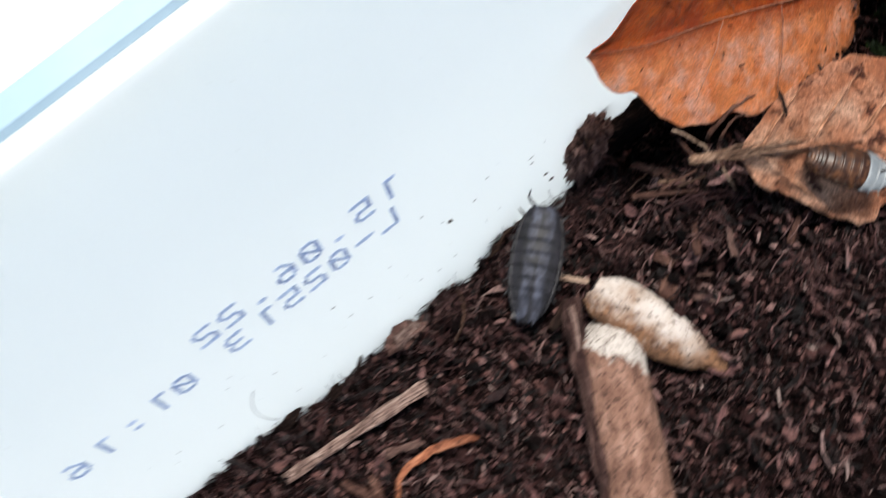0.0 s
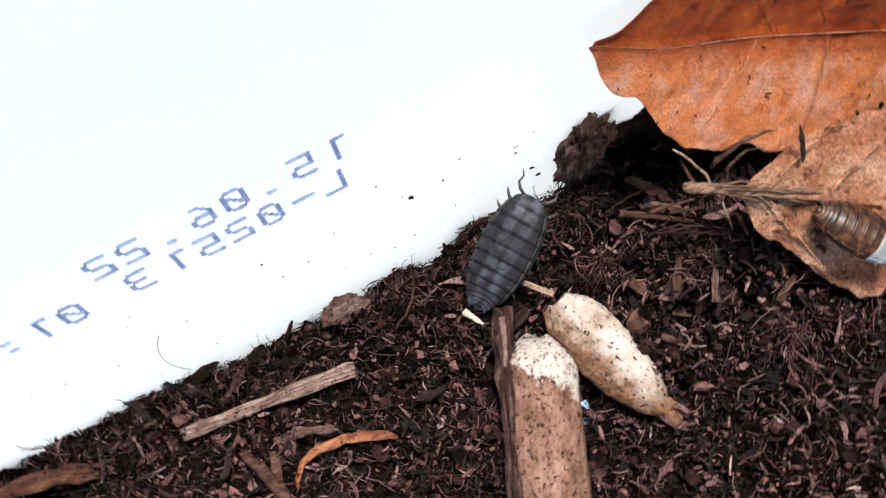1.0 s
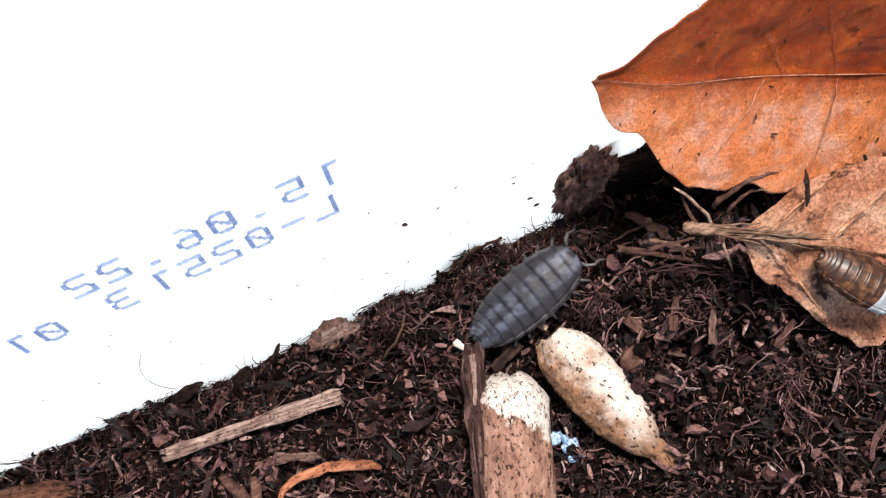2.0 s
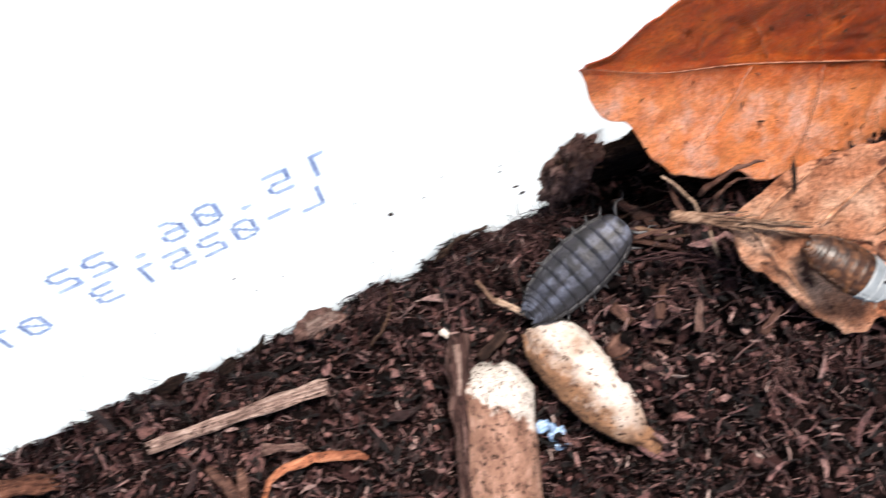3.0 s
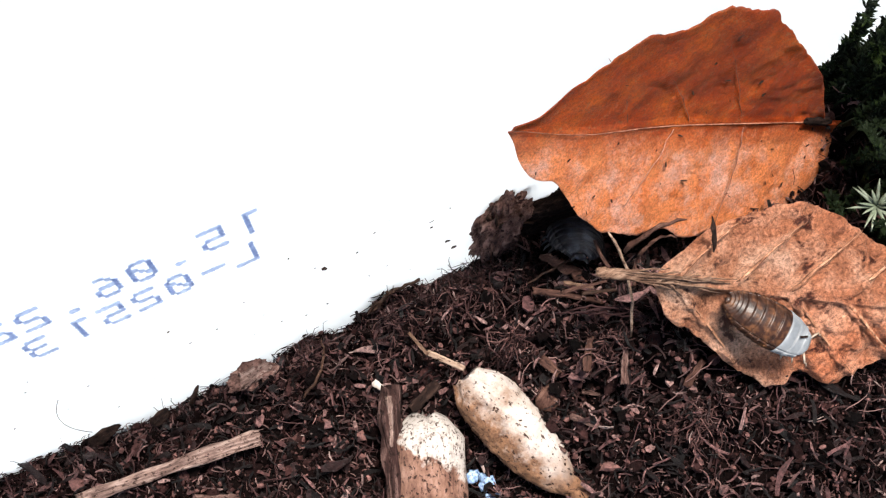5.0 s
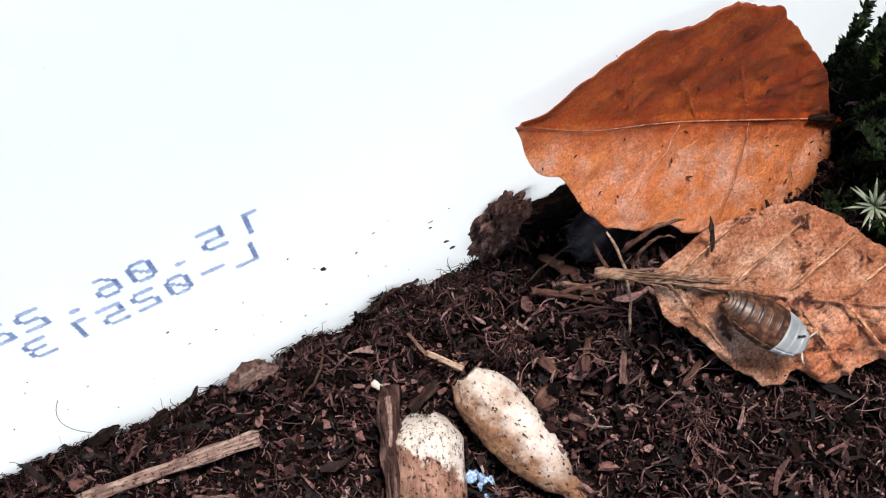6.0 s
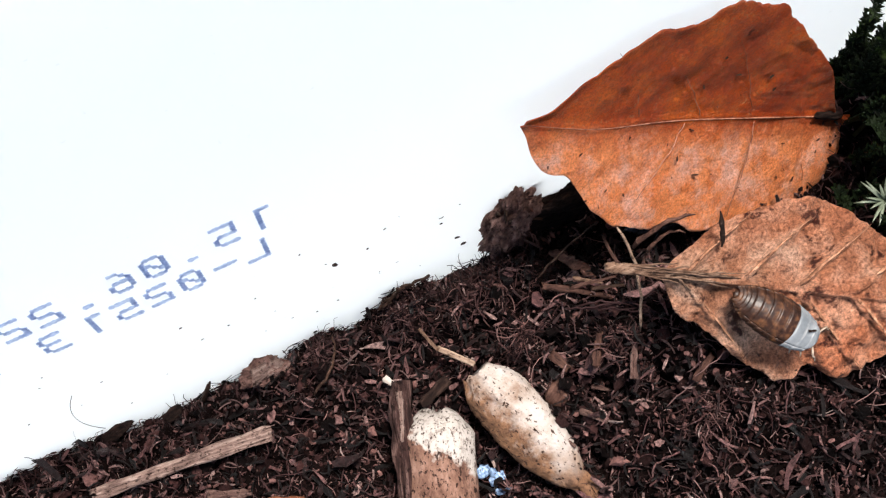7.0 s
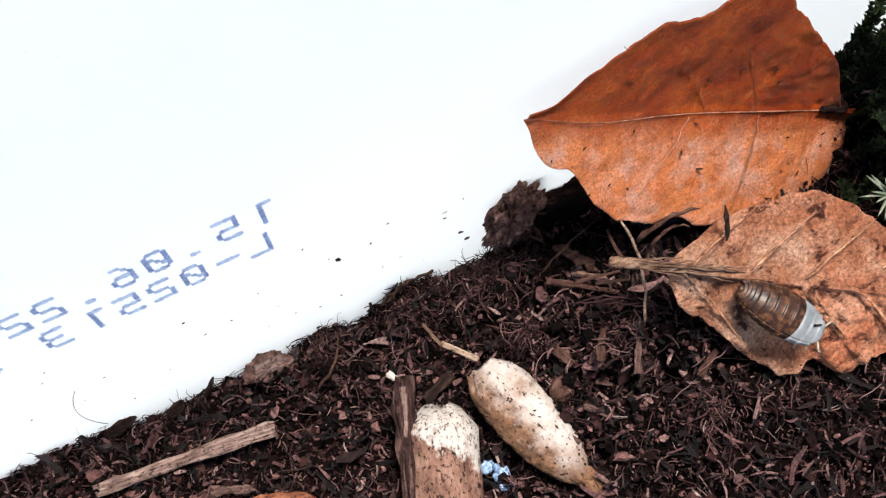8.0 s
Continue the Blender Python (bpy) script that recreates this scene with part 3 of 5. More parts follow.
gx = spaced(TUB_X0 + 2, TUB_X1 - 2, -45, 78, 0.42, 3.0)
gy = spaced(TUB_Y0 + 2, 1.2, -48, 5, 0.42, 3.0)
sv = [(x, y, soil_h(x, y)) for y in gy for x in gx]
nx = len(gx)
sf = [(j * nx + i, j * nx + i + 1, (j + 1) * nx + i + 1, (j + 1) * nx + i) for j in range(len(gy) - 1) for i in range(nx - 1)]
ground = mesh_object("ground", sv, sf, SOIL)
tagged(ground, "dark brown damp soil of coir and bark crumbs", "soil", kind="structure")


def flake(rnd, size):
    """An angular flake of bark: an uneven polygon with thickness, slightly cupped."""
    n = rnd.choice((5, 6, 6, 7))
    stretch = rnd.uniform(1.0, 3.2)
    t = size * rnd.uniform(0.10, 0.28)
    cup = rnd.uniform(-0.25, 0.35) * size
    ring = []
    for i in range(n):
        a = 2 * math.pi * (i + rnd.uniform(-0.3, 0.3)) / n
        r = size * rnd.uniform(0.65, 1.15) * 0.5
        ring.append((math.cos(a) * r * stretch ** 0.5, math.sin(a) * r / stretch ** 0.5))
    top = [(x, y, t / 2 + cup * (x * x + y * y) / (size * size)) for x, y in ring]
    low = [(x * 0.92, y * 0.92, -t / 2 + cup * (x * x + y * y) / (size * size)) for x, y in ring]
    verts = top + low + [(0, 0, t * 0.55), (0, 0, -t * 0.5)]
    faces = [(i, (i + 1) % n, 2 * n) for i in range(n)] + [(n + (i + 1) % n, n + i, 2 * n + 1) for i in range(n)]
    faces += [(i + n, (i + 1) % n + n, (i + 1) % n, i) for i in range(n)]
    return verts, faces


def strip(rnd, size):
    """A torn shred of bark or coir: a bent, twisted, tapering strip."""
    w, t = rnd.uniform(0.06, 0.22) * size, rnd.uniform(0.03, 0.07) * size
    bend, twist = rnd.uniform(-0.5, 0.5), rnd.uniform(-0.9, 0.9)
    bow = rnd.uniform(-0.22, 0.22) * size
    verts, faces = [], []
    for i in range(5):
        q = i / 4 - 0.5
        a = twist * q
        half = w * 0.5 * (rnd.uniform(0.5, 1.35) if 0 < i < 4 else rnd.uniform(0.25, 0.8))
        for sy, sz in ((-1, -0.5), (1, -0.3), (0.85, 0.5), (-0.8, 0.4)):
            y, z = sy * half, sz * t
            verts.append((q * size + rnd.uniform(-0.03, 0.03) * size, y * math.cos(a) - z * math.sin(a) + bend * q * q * size, y * math.sin(a) + z * math.cos(a) + bow * (1 - 4 * q * q)))
    for i in range(4):
        for k in range(4):
            c, d = i * 4 + k, i * 4 + (k + 1) % 4
            faces.append((c, d, d + 4, c + 4))
    return verts, faces + [(3, 2, 1, 0), (16, 17, 18, 19)]


def lump(rnd, size):
    """A crumb of peat: an uneven twenty-sided grain."""
    g = (1 + 5 ** 0.5) / 2
    pts = [(0, s, t * g) for s in (-1, 1) for t in (-1, 1)] + [(s, t * g, 0) for s in (-1, 1) for t in (-1, 1)] + [(t * g, 0, s) for s in (-1, 1) for t in (-1, 1)]
    bm = bmesh.new()
    sx, sy, sz = rnd.uniform(0.7, 1.5), rnd.uniform(0.6, 1.1), rnd.uniform(0.5, 0.9)
    for p in pts:
        r = rnd.uniform(0.55, 1.25) * size * 0.26
        bm.verts.new((p[0] * r * sx, p[1] * r * sy, p[2] * r * sz))
    out = bmesh.ops.convex_hull(bm, input=bm.verts)
    bmesh.ops.delete(bm, geom=[v for v in bm.verts if not v.link_faces], context="VERTS")
    bm.verts.index_update()
    shape = [tuple(v.co) for v in bm.verts], [tuple(v.index for v in f.verts) for f in bm.faces]
    bm.free()
    return shape


def scatter_place(rnd):
    """A random place on the soil in the looked-at part, thinning outwards."""
    while True:
        x, y = rnd.uniform(-48, 80), rnd.uniform(-50, 0.6)
        if -42 < x < 62 and y > -46 or rnd.random() < 0.35:
            return x, y


def scatter(name, count, sizes, lift, seed, mat, label, tilt=38, long=1.0, kind=flake):
    rnd = random.Random(seed)
    protos = [kind(rnd, 1.0) for _ in range(24)]
    verts, faces = [], []
    base = 0
    for _ in range(count):
        x, y = scatter_place(rnd)
        size = sizes[0] + (sizes[1] - sizes[0]) * rnd.random() ** 2.6
        pv, pf = protos[rnd.randrange(24)]
        m = Euler((radians(rnd.gauss(0, tilt)), radians(rnd.gauss(0, tilt)), rnd.uniform(0, 6.283))).to_matrix()
        arr = (np.array(pv) * (long ** 0.5, long ** -0.5, 1.0)) @ np.array(m).T * size
        z = soil_h(x, y) + rnd.uniform(*lift) * (0.4 + 0.6 * min(size, 1.5))
        arr += (x, y, z)
        arr[:, 1] = np.minimum(arr[:, 1], arr[:, 2] * LEAN - 0.05)
        verts.append(arr)
        faces += [tuple(i + base for i in f) for f in pf]
        base += len(pv)
    ob = mesh_object(name, np.concatenate(verts), faces, mat, smooth=False)
    return tagged(ob, label, "soil", kind="stuff")


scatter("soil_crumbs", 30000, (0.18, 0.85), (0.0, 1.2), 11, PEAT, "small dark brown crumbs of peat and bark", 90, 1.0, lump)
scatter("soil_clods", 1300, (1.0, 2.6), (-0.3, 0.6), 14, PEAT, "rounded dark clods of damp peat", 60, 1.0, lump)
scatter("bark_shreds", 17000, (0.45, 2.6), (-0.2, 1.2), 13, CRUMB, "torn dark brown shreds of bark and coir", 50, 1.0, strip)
scatter("long_shreds", 420, (2.2, 4.6), (0.2, 1.0), 16, CRUMB, "long torn strips of brown bark", 22, 1.0, strip)
scatter("pale_shreds", 2600, (0.5, 2.0), (0.3, 1.4), 17, PALE_CRUMB, "small pale pinkish-brown splinters on the soil", 45, 1.0, strip)
scatter("bark_flakes", 900, (0.6, 1.7), (0.0, 0.9), 12, CRUMB, "brown bark flakes lying loose on the soil", 45)


def fibres(name, count, seed, mat, label, thick=(0.025, 0.075), rises=0.22, near_wall=False, short=1.0, patch=None):
    rnd = random.Random(seed)
    verts, faces = [], []
    for _ in range(count):
        x, y = scatter_place(rnd)
        if near_wall:
            x, y = rnd.uniform(-40, 26), rnd.uniform(-2.2, 0.2)
        if patch:
            x, y = rnd.gauss(patch[0], patch[2]), min(-0.6, rnd.gauss(patch[1], patch[3]))
        length = rnd.uniform(1.0, 4.0) if rnd.random() < 0.88 else rnd.uniform(4, 8)
        if near_wall:
            length *= 0.55
        length *= short
        n = 4 if length < 1.6 else 5 if length < 3 else 8
        a = rnd.uniform(0, 6.283)
        turn = rnd.gauss(0, 0.12)
        z = soil_h(x, y) + rnd.uniform(0.0, 0.7)
        rise = rnd.gauss(0.08, rises)
        pts = []
        for i in range(n + 1):
            pts.append((x, min(y, wall_y(z) - 0.15), z))
            step = length / n
            x, y, z = x + math.cos(a) * step, y + math.sin(a) * step, z + rise * step
            a += turn + rnd.gauss(0, 0.24)
            rise -= 0.05
        r = rnd.uniform(*thick)
        v, f = tube(pts, [r * (1 - 0.5 * i / n) for i in range(n + 1)], 4)
        k = len(verts)
        verts += v
        faces += [tuple(i + k for i in face) for face in f]
    ob = mesh_object(name, verts, faces, mat)
    return tagged(ob, label, "fibre", kind="stuff")


fibres("coir_fibres", 2200, 21, FIBRE, "thin curled brown coir fibres on the soil")
fibres("short_fibres", 5200, 23, FIBRE, "short curled brown fibres and root hairs in the soil", (0.03, 0.09), 0.35, False, 0.5)
fibres("coir_tuft", 800, 24, TUFT, "fuzzy red-brown tuft of coir by the wall", (0.03, 0.10), 0.45, False, 0.45, (21.0, -3.6, 3.6, 1.8))
for cx, cy, up, wide in HUMPS:
    fibres("coir_tuft", 260, 30 + int(cx), TUFT, "fuzzy red-brown tuft of coir on the soil", (0.03, 0.09), 0.5, False, 0.4, (cx, cy, wide * 0.5, wide * 0.45))
fibres("edge_fibres", 900, 22, FIBRE, "fine dark fibres sticking up along the white wall", (0.03, 0.08), 0.7, True)

# ------------------------------------------------------------------ loose pieces on the soil
def clump():
    """A crumbly fibrous lump standing against the wall."""
    ob = thing("fibre_clump", at(27.4, 0.6, 8.0, -8, 6, 16), "crumbly brown clump of coir fibre against the wall", "soil clump")
    part("lump", blob(3.4, 1.7, 6.1, 0.42, 2.2, 3, 40, 54, 0.4), CLUMP, ob)
    rnd = random.Random(5)
    for k in range(26):
        a, z = rnd.uniform(0, 6.283), rnd.uniform(-4, 5.2)
        r = 0.95 * math.sqrt(max(0.1, 1 - (z / 6.4) ** 2))
        p = Vector((2.7 * r * math.cos(a), 1.6 * r * math.sin(a), z))
        q = p + Vector((math.cos(a) * rnd.uniform(-0.2, 1.0), math.sin(a) * rnd.uniform(-0.4, 0.3) - 0.2, rnd.uniform(-2.2, 2.4)))
        part("fibre", tube(curved(p, q, (rnd.uniform(-.5, .5), rnd.uniform(-.4, .2), rnd.uniform(-.3, .3)), 6), [0.10, 0.10, 0.09, 0.08, 0.07, 0.05, 0.03], 4), FIBRE, ob)
    for k in range(46):
        a, z = rnd.uniform(0, 6.283), rnd.uniform(-5.5, 4.6)
        r = 1.02 * math.sqrt(max(0.1, 1 - (z / 6.4) ** 2))
        f = part("shred", slab(rnd.uniform(1.6, 4.2), rnd.uniform(0.25, 0.7), 0.22, 0.5, 300 + k, 6), CLUMP if k % 3 else DARK, ob)
        f.matrix_basis = at(2.6 * r * math.cos(a), 1.6 * r * math.sin(a), z, rnd.gauss(0, 25), rnd.gauss(80, 22), math.degrees(a) + rnd.gauss(0, 30))
    return ob


def chunk():
    ob = thing("bark_chunk", at(-2.8, -1.9, 0.9, 6, 4, 0), "chunk of brown bark lying by the white wall", "bark")
    part("chunk_body", blob(2.4, 1.3, 1.1, 0.5, 1.9, 8, 30, 40, 0.3), CLUMP, ob)
    top = part("pale_face", slab(3.4, 1.5, 0.5, 0.5, 4, 16), SPLINTER, ob, "pale splintered upper face")
    top.matrix_basis = at(0.1, 0.1, 1.05, 8, 4, 6)


def loose(name, shape, mat, m, label, category="bark", smooth=True, group=""):
    ob = mesh_object(name, shape[0], shape[1], mat, None, smooth)
    ob.matrix_basis = m
    return tagged(ob, label, category, group)


clump()
chunk()
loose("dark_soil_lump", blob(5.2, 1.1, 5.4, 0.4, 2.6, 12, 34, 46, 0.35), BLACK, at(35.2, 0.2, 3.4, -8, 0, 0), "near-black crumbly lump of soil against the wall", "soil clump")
loose("wood_splinter", slab(19.2, 1.75, 0.8, 0.34, 2, 60, 0.2, 0.3, 8), SPLINTER, at(-14.5, -7.2, 2.6, -12, 1, 174), "flat weathered splinter of pale wood", "wood")
loose("rust_shaving", tube(curved((-4.0, -16.9, 3.0), (-12.9, -14.3, 3.0), (0.2, 0.8, 0.4), 10, 0.13, 2) + [Vector((-14.2, -14.7, 2.8)), Vector((-15.4, -16.0, 2.4)), Vector((-15.9, -17.0, 2.0))],
                           [0.25, 0.5, 0.62, 0.56, 0.64, 0.58, 0.55, 0.62, 0.6, 0.5, 0.52, 0.4, 0.34, 0.2], 7, 0.5), RUST, at(0, 0, -0.3), "curved orange-red shaving of bark")
fork = thing("forked_bark", at(0, 0, -0.2), "forked reddish-brown strip of bark", "bark")
part("strip", tube(curved((-19.4, -10.6, 2.8), (-17.2, -19.4, 2.0), (0.5, 0.2, 0.5), 10, 0.08, 4), [0.35, 0.6, 0.65, 0.7, 0.7, 0.75, 0.8, 0.8, 0.7, 0.6, 0.4], 7, 0.6), BROWN, fork)
part("side_strip", tube(curved((-16.4, -12.2, 2.8), (-17.6, -16.0, 2.4), (0.2, 0.0, 0.3), 6, 0.06, 5), [0.3, 0.55, 0.6, 0.6, 0.55, 0.5, 0.3], 7, 0.6), BROWN, fork)
loose("pale_bark_piece", slab(4.8, 1.4, 0.6, 0.6, 9, 16, 0.3, 0.55), PALE_BARK, at(-11.2, -12.3, 2.6, 10, -4, -22), "small pale splintered piece of bark")
loose("curled_bark", slab(14.5, 2.1, 0.8, 0.5, 14, 44, -2.0, 0.2, 7), RUST_DARK, at(-40.8, -3.4, 2.6, -22, 3, -10), "curled reddish-brown strip of bark by the wall")
loose("twig_stub", tube(curved((-10.4, -1.6, -2.0), (-8.5, -0.6, 2.4), (0, 0, 0.1), 5), [0.32, 0.33, 0.3, 0.28, 0.25, 0.12], 6), DARK, at(0, 0, 0), "short dark twig stub standing by the wall", "twig")
loose("dark_bark_chip", blob(1.1, 0.6, 0.45, 0.6, 2.4, 21, 14, 18, 0.3), BLACK, at(-13.8, -1.6, -0.6, 10, 5, 15), "near-black chip of bark by the wall")
loose("dark_bark_chip", blob(1.7, 0.6, 0.4, 0.6, 2.4, 22, 14, 18, 0.3), BLACK, at(-20.0, -0.8, -0.4, 10, -3, 5), "near-black chip of bark by the wall")
loose("white_flake", slab(2.3, 0.75, 0.25, 0.5, 31, 10, 0.2, 0.6), WHITE, at(9.1, -9.5, 3.2, 10, -14, -62), "small white flake of wood on the soil", "wood")
loose("dark_flat_chip", slab(4.0, 1.1, 0.4, 0.3, 32, 8), BLACK, at(12.6, -12.0, 3.6, 12, 3, 20), "flat dark chip of bark", "bark")
loose("red_brown_chip", blob(1.6, 1.4, 0.7, 0.25, 1.3, 33, 10, 14), BROWN, at(24.2, -17.8, 5.2, 10, -14, 30), "rounded reddish-brown chip of bark")
straw = thing("pale_straw", at(16.3, -9.6, 4.2), "broken pale straw lying on the soil", "straw")
part("stalk", slab(4.4, 0.62, 0.3, 0.3, 51, 10), STRAW, straw).matrix_basis = at(0, 0, 0, 12, -14, -51)
part("side_stalk", slab(3.0, 0.36, 0.25, 0.4, 52, 8), STALK, straw).matrix_basis = at(-1.9, 2.9, -0.2, 10, 4, -74)
rnd = random.Random(77)
wet = thing("wet_grit", at(14.2, -23.2, 0.6), "glistening bluish-white grit beside the bark stick", "grit")
for k in range(11):
    g = part("grain", blob(rnd.uniform(0.4, 0.9), rnd.uniform(0.4, 0.8), rnd.uniform(0.25, 0.45), 0.4, 2.0, 60 + k, 8, 10), PEBBLE, wet)
    g.matrix_basis = at(rnd.uniform(-0.9, 1.0), rnd.uniform(-1.6, 1.6), rnd.uniform(0, 0.6))
for k in range(4):
    loose("wall_root", tube(curved((11.4 + 0.5 * k, -1.2, 1.4 + 0.4 * k), (17.9 - 1.3 * k, -0.3, 3.0 + 0.2 * k), (-0.4 + 0.3 * k, 0.3, 0.9), 10, 0.22, 40 + k), 0.18 - 0.03 * k, 5), DARK, at(-0.3, 0, 0.2), "thin dark root curling against the wall", "root", True, "roots by the wall")
loose("hair", tube(curved((-20.0, 2.25, 13.6), (-20.6, -0.1, 0.8), (-1.4, 0.02, 0.2), 12), 0.035, 4), DARK, at(0, 0, 0), "fine dark hair clinging to the white wall", "hair")

# a thin twig and a root in the hollow by the leaf stalk, and torn bits about it
spring_twig = loose("thin_dark_twig", tube(curved((0, 0, 0), (7.4, 2.1, 4.6), (0.2, 0.3, 0.4), 10, 0.10, 91), [0.05, 0.12, 0.10, 0.14, 0.10, 0.13, 0.09, 0.10, 0.08, 0.07, 0.03], 5), DARK, at(26.6, -6.5, 10.4), "thin dark twig across the hollow", "twig")
loose("brown_root", tube(curved((29.6, -4.2, 8.4), (32.6, -8.8, 9.8), (0, 0, 0.2), 14, 0.2, 92), [0.2, 0.45, 0.62, 0.5, 0.66, 0.58, 0.7, 0.55, 0.66, 0.5, 0.6, 0.64, 0.5, 0.45, 0.2], 7, 0.45), BROWN, at(0, 0, 0), "brown woody root under the leaf stalk", "root")
for k, (x, y, z, a, ln) in enumerate(((33.4, -7.6, 16.2, 95, 3.2), (31.0, -9.6, 14.2, -12, 4.6), (32.2, -10.6, 13.6, -20, 3.4), (31.2, -9.0, 11.4, -38, 3.0), (35.4, -10.6, 17.0, 60, 2.6))):
    loose("torn_strip", slab(ln, 0.42, 0.22, 0.45, 93 + k, 10, 0.3, 0.4), (BROWN, BROWN, DARK, STALK, BROWN)[k], at(x, y, z, 15, -12, a), "narrow torn strip of bark by the leaf stalk", "bark", True, "torn strips by the stalk")
loose("dark_root", tube(curved((1.0, -6.6, 2.6), (5.4, -1.6, 3.0), (0.8, -0.4, 0.6), 12, 0.16, 98), [0.12, 0.17, 0.14, 0.18, 0.15, 0.17, 0.14, 0.16, 0.13, 0.13, 0.1, 0.09, 0.04], 6), DARK, at(0, 0, 0), "dark knotted root on the soil", "root")
for k, (x, y, z, a, ln, w) in enumerate(((26.0, -21.6, 4.6, -48, 3.0, 0.7), (29.0, -15.6, 8.8, 58, 3.4, 0.9), (31.6, -18.2, 9.0, 62, 3.8, 0.9), (25.6, -15.2, 6.4, -70, 2.6, 1.1), (22.6, -22.4, 3.6, -60, 2.8, 0.5), (37.0, -22.0, 9.6, 30, 3.0, 0.8), (28.6, -19.4, 7.4, -38, 2.2, 0.5))):
    loose("bark_sliver", slab(ln, w, 0.35, 0.4, 110 + k, 12, 0.3, 0.3), (PALE_BARK, BROWN, PALE_BARK, BROWN, PALE_BARK, BROWN, PALE_BARK)[k], at(x, y, soil_h(x, y) + 0.9, 12, -8, a), "splintered brown sliver of bark on the soil", "bark", True, "bark slivers")

# bits of soil stuck to the wall
bits = random.Random(3)
for x, z, s in [(8.3, 15.7, 0.4), (5.4, 21.9, 0.16), (13.9, 18.9, 0.2), (19.8, 13.8, 0.2), (22.2, 5.6, 0.4), (-7.6, 17.6, 0.22), (11.8, 16.0, 0.2), (21.4, 8.2, 0.25)] + \
        [(bits.uniform(-34, 24), bits.triangular(3, 22, 5), bits.uniform(0.05, 0.16)) for _ in range(26)]:
    loose("soil_speck", flake(bits, s * 2), DARK, at(x, wall_y(z) - 0.06, z, 80, bits.uniform(0, 180), 0), "dark speck of soil stuck to the white wall", "speck", False, "specks on the wall")


# ------------------------------------------------------------------ bark stick and pod
def bark_stick():
    ob = thing("bark_stick", at(11.3, -13.8, 3.4, 0, 0, -111.4), "rotting brown bark stick with a white broken end", "bark stick")
    verts, faces = [], []
    n, segs = 70, 40
    for i in range(n + 1):
        s = i / n
        x = 44.0 * s ** 1.25
        r = 4.0 * min(1.0, (max(x, 0.0) / 2.6 + 0.03) ** 0.36)
        for k in range(segs):
            a = 2 * math.pi * k / segs
            d = Vector((x * 0.25, math.cos(a) * 1.6, math.sin(a) * 1.6))
            q = r * (1 + 0.06 * noise.fractal(d + Vector((4, 0, 0)), 0.9, 2.2, 4) + 0.03 * noise.noise(Vector((x * 0.5, math.cos(a) * 6, math.sin(a) * 6))))
            jag = 1.5 * noise.noise(Vector((7, math.cos(a) * 3, math.sin(a) * 3))) if i < 4 else 0.0
            verts.append((x + jag * (1 - i / 4 if i < 4 else 0), math.cos(a) * q + 0.5, math.sin(a) * q * 0.92))
    for i in range(n):
        for k in range(segs):
            a, b = i * segs + k, i * segs + (k + 1) % segs
            faces.append((a, a + segs, b + segs, b))
    faces.append(tuple(range(segs)))
    faces.append(tuple(range(n * segs, (n + 1) * segs))[::-1])
    part("stick_body", (verts, faces), LOG, ob)
    strip = part("bark_strip", slab(46, 1.8, 2.4, 0.5, 17, 90, 0.4, -0.2, 6), STRIP, ob, "dark strip of bark along the stick")
    strip.matrix_basis = at(19.6, -2.9, 1.0, 38, 0, 0)
    edge = part("splintered_edge", slab(5.0, 0.7, 0.5, 0.4, 18, 18, 0.2, 0.4), SPLINTER, ob, "pale splintered edge")
    edge.matrix_basis = at(0.3, -3.2, 2.5, 30, 3, 0)
    return ob


def pod():
    ob = thing("pod", at(17.6, -12.6, 4.6, 0, 2, -73.0), "cream spindle-shaped pod speckled with soil", "pod")
    radii = [1.7, 2.9, 3.25, 3.35, 3.35, 3.2, 2.95, 2.5, 1.8, 0.7]
    verts, faces = [], []
    n, segs = 110, 64
    for i in range(n + 1):
        s = i / n
        r = knots(radii, s)
        for k in range(segs):
            a = 2 * math.pi * k / segs
            d = Vector((s * 5, math.cos(a) * 1.4, math.sin(a) * 1.4))
            q = r * (1 + 0.06 * noise.fractal(d * 1.3 + Vector((11, 0, 0)), 0.6, 2.2, 6) + 0.03 * noise.noise(d * 14))
            x = 16.2 * s - 0.4 + 1.1 * noise.noise(Vector((5, math.cos(a) * 2, math.sin(a) * 2))) * (1 - s) ** 3
            verts.append((x, math.cos(a) * q , math.sin(a) * q * 0.85))
    for i in range(n):
        for k in range(segs):
            a, b = i * segs + k, i * segs + (k + 1) % segs
            faces.append((a, a + segs, b + segs, b))
    faces.append(tuple(range(segs)))
    faces.append(tuple(range(n * segs, (n + 1) * segs))[::-1])
    part("pod_body", (verts, faces), POD, ob)
    part("stub", tube(curved((13.6, -0.3, 0.6), (18.0, -0.4, 0.2), (0.2, 0.9, 0.2), 9, 0.14, 6), [1.2, 1.3, 1.2, 1.0, 0.95, 1.05, 1.05, 0.95, 0.75, 0.35], 12, 0.85), POD, ob, "twisted brown stub at the narrow end")
    rnd = random.Random(9)
    for k in range(24):
        s, a = rnd.random() ** 0.8 * 0.95, rnd.gauss(1.9, 0.9)
        r = knots(radii, s) * 1.0
        f = part("soil_grain", flake(rnd, rnd.uniform(0.15, 0.38)), DARK, ob, smooth=False)
        f.matrix_basis = at(16.2 * s - 0.4, math.cos(a) * r, math.sin(a) * r * 0.87, math.degrees(a) - 90, 0, rnd.uniform(0, 180))
    return ob


stick = bark_stick()
pod()


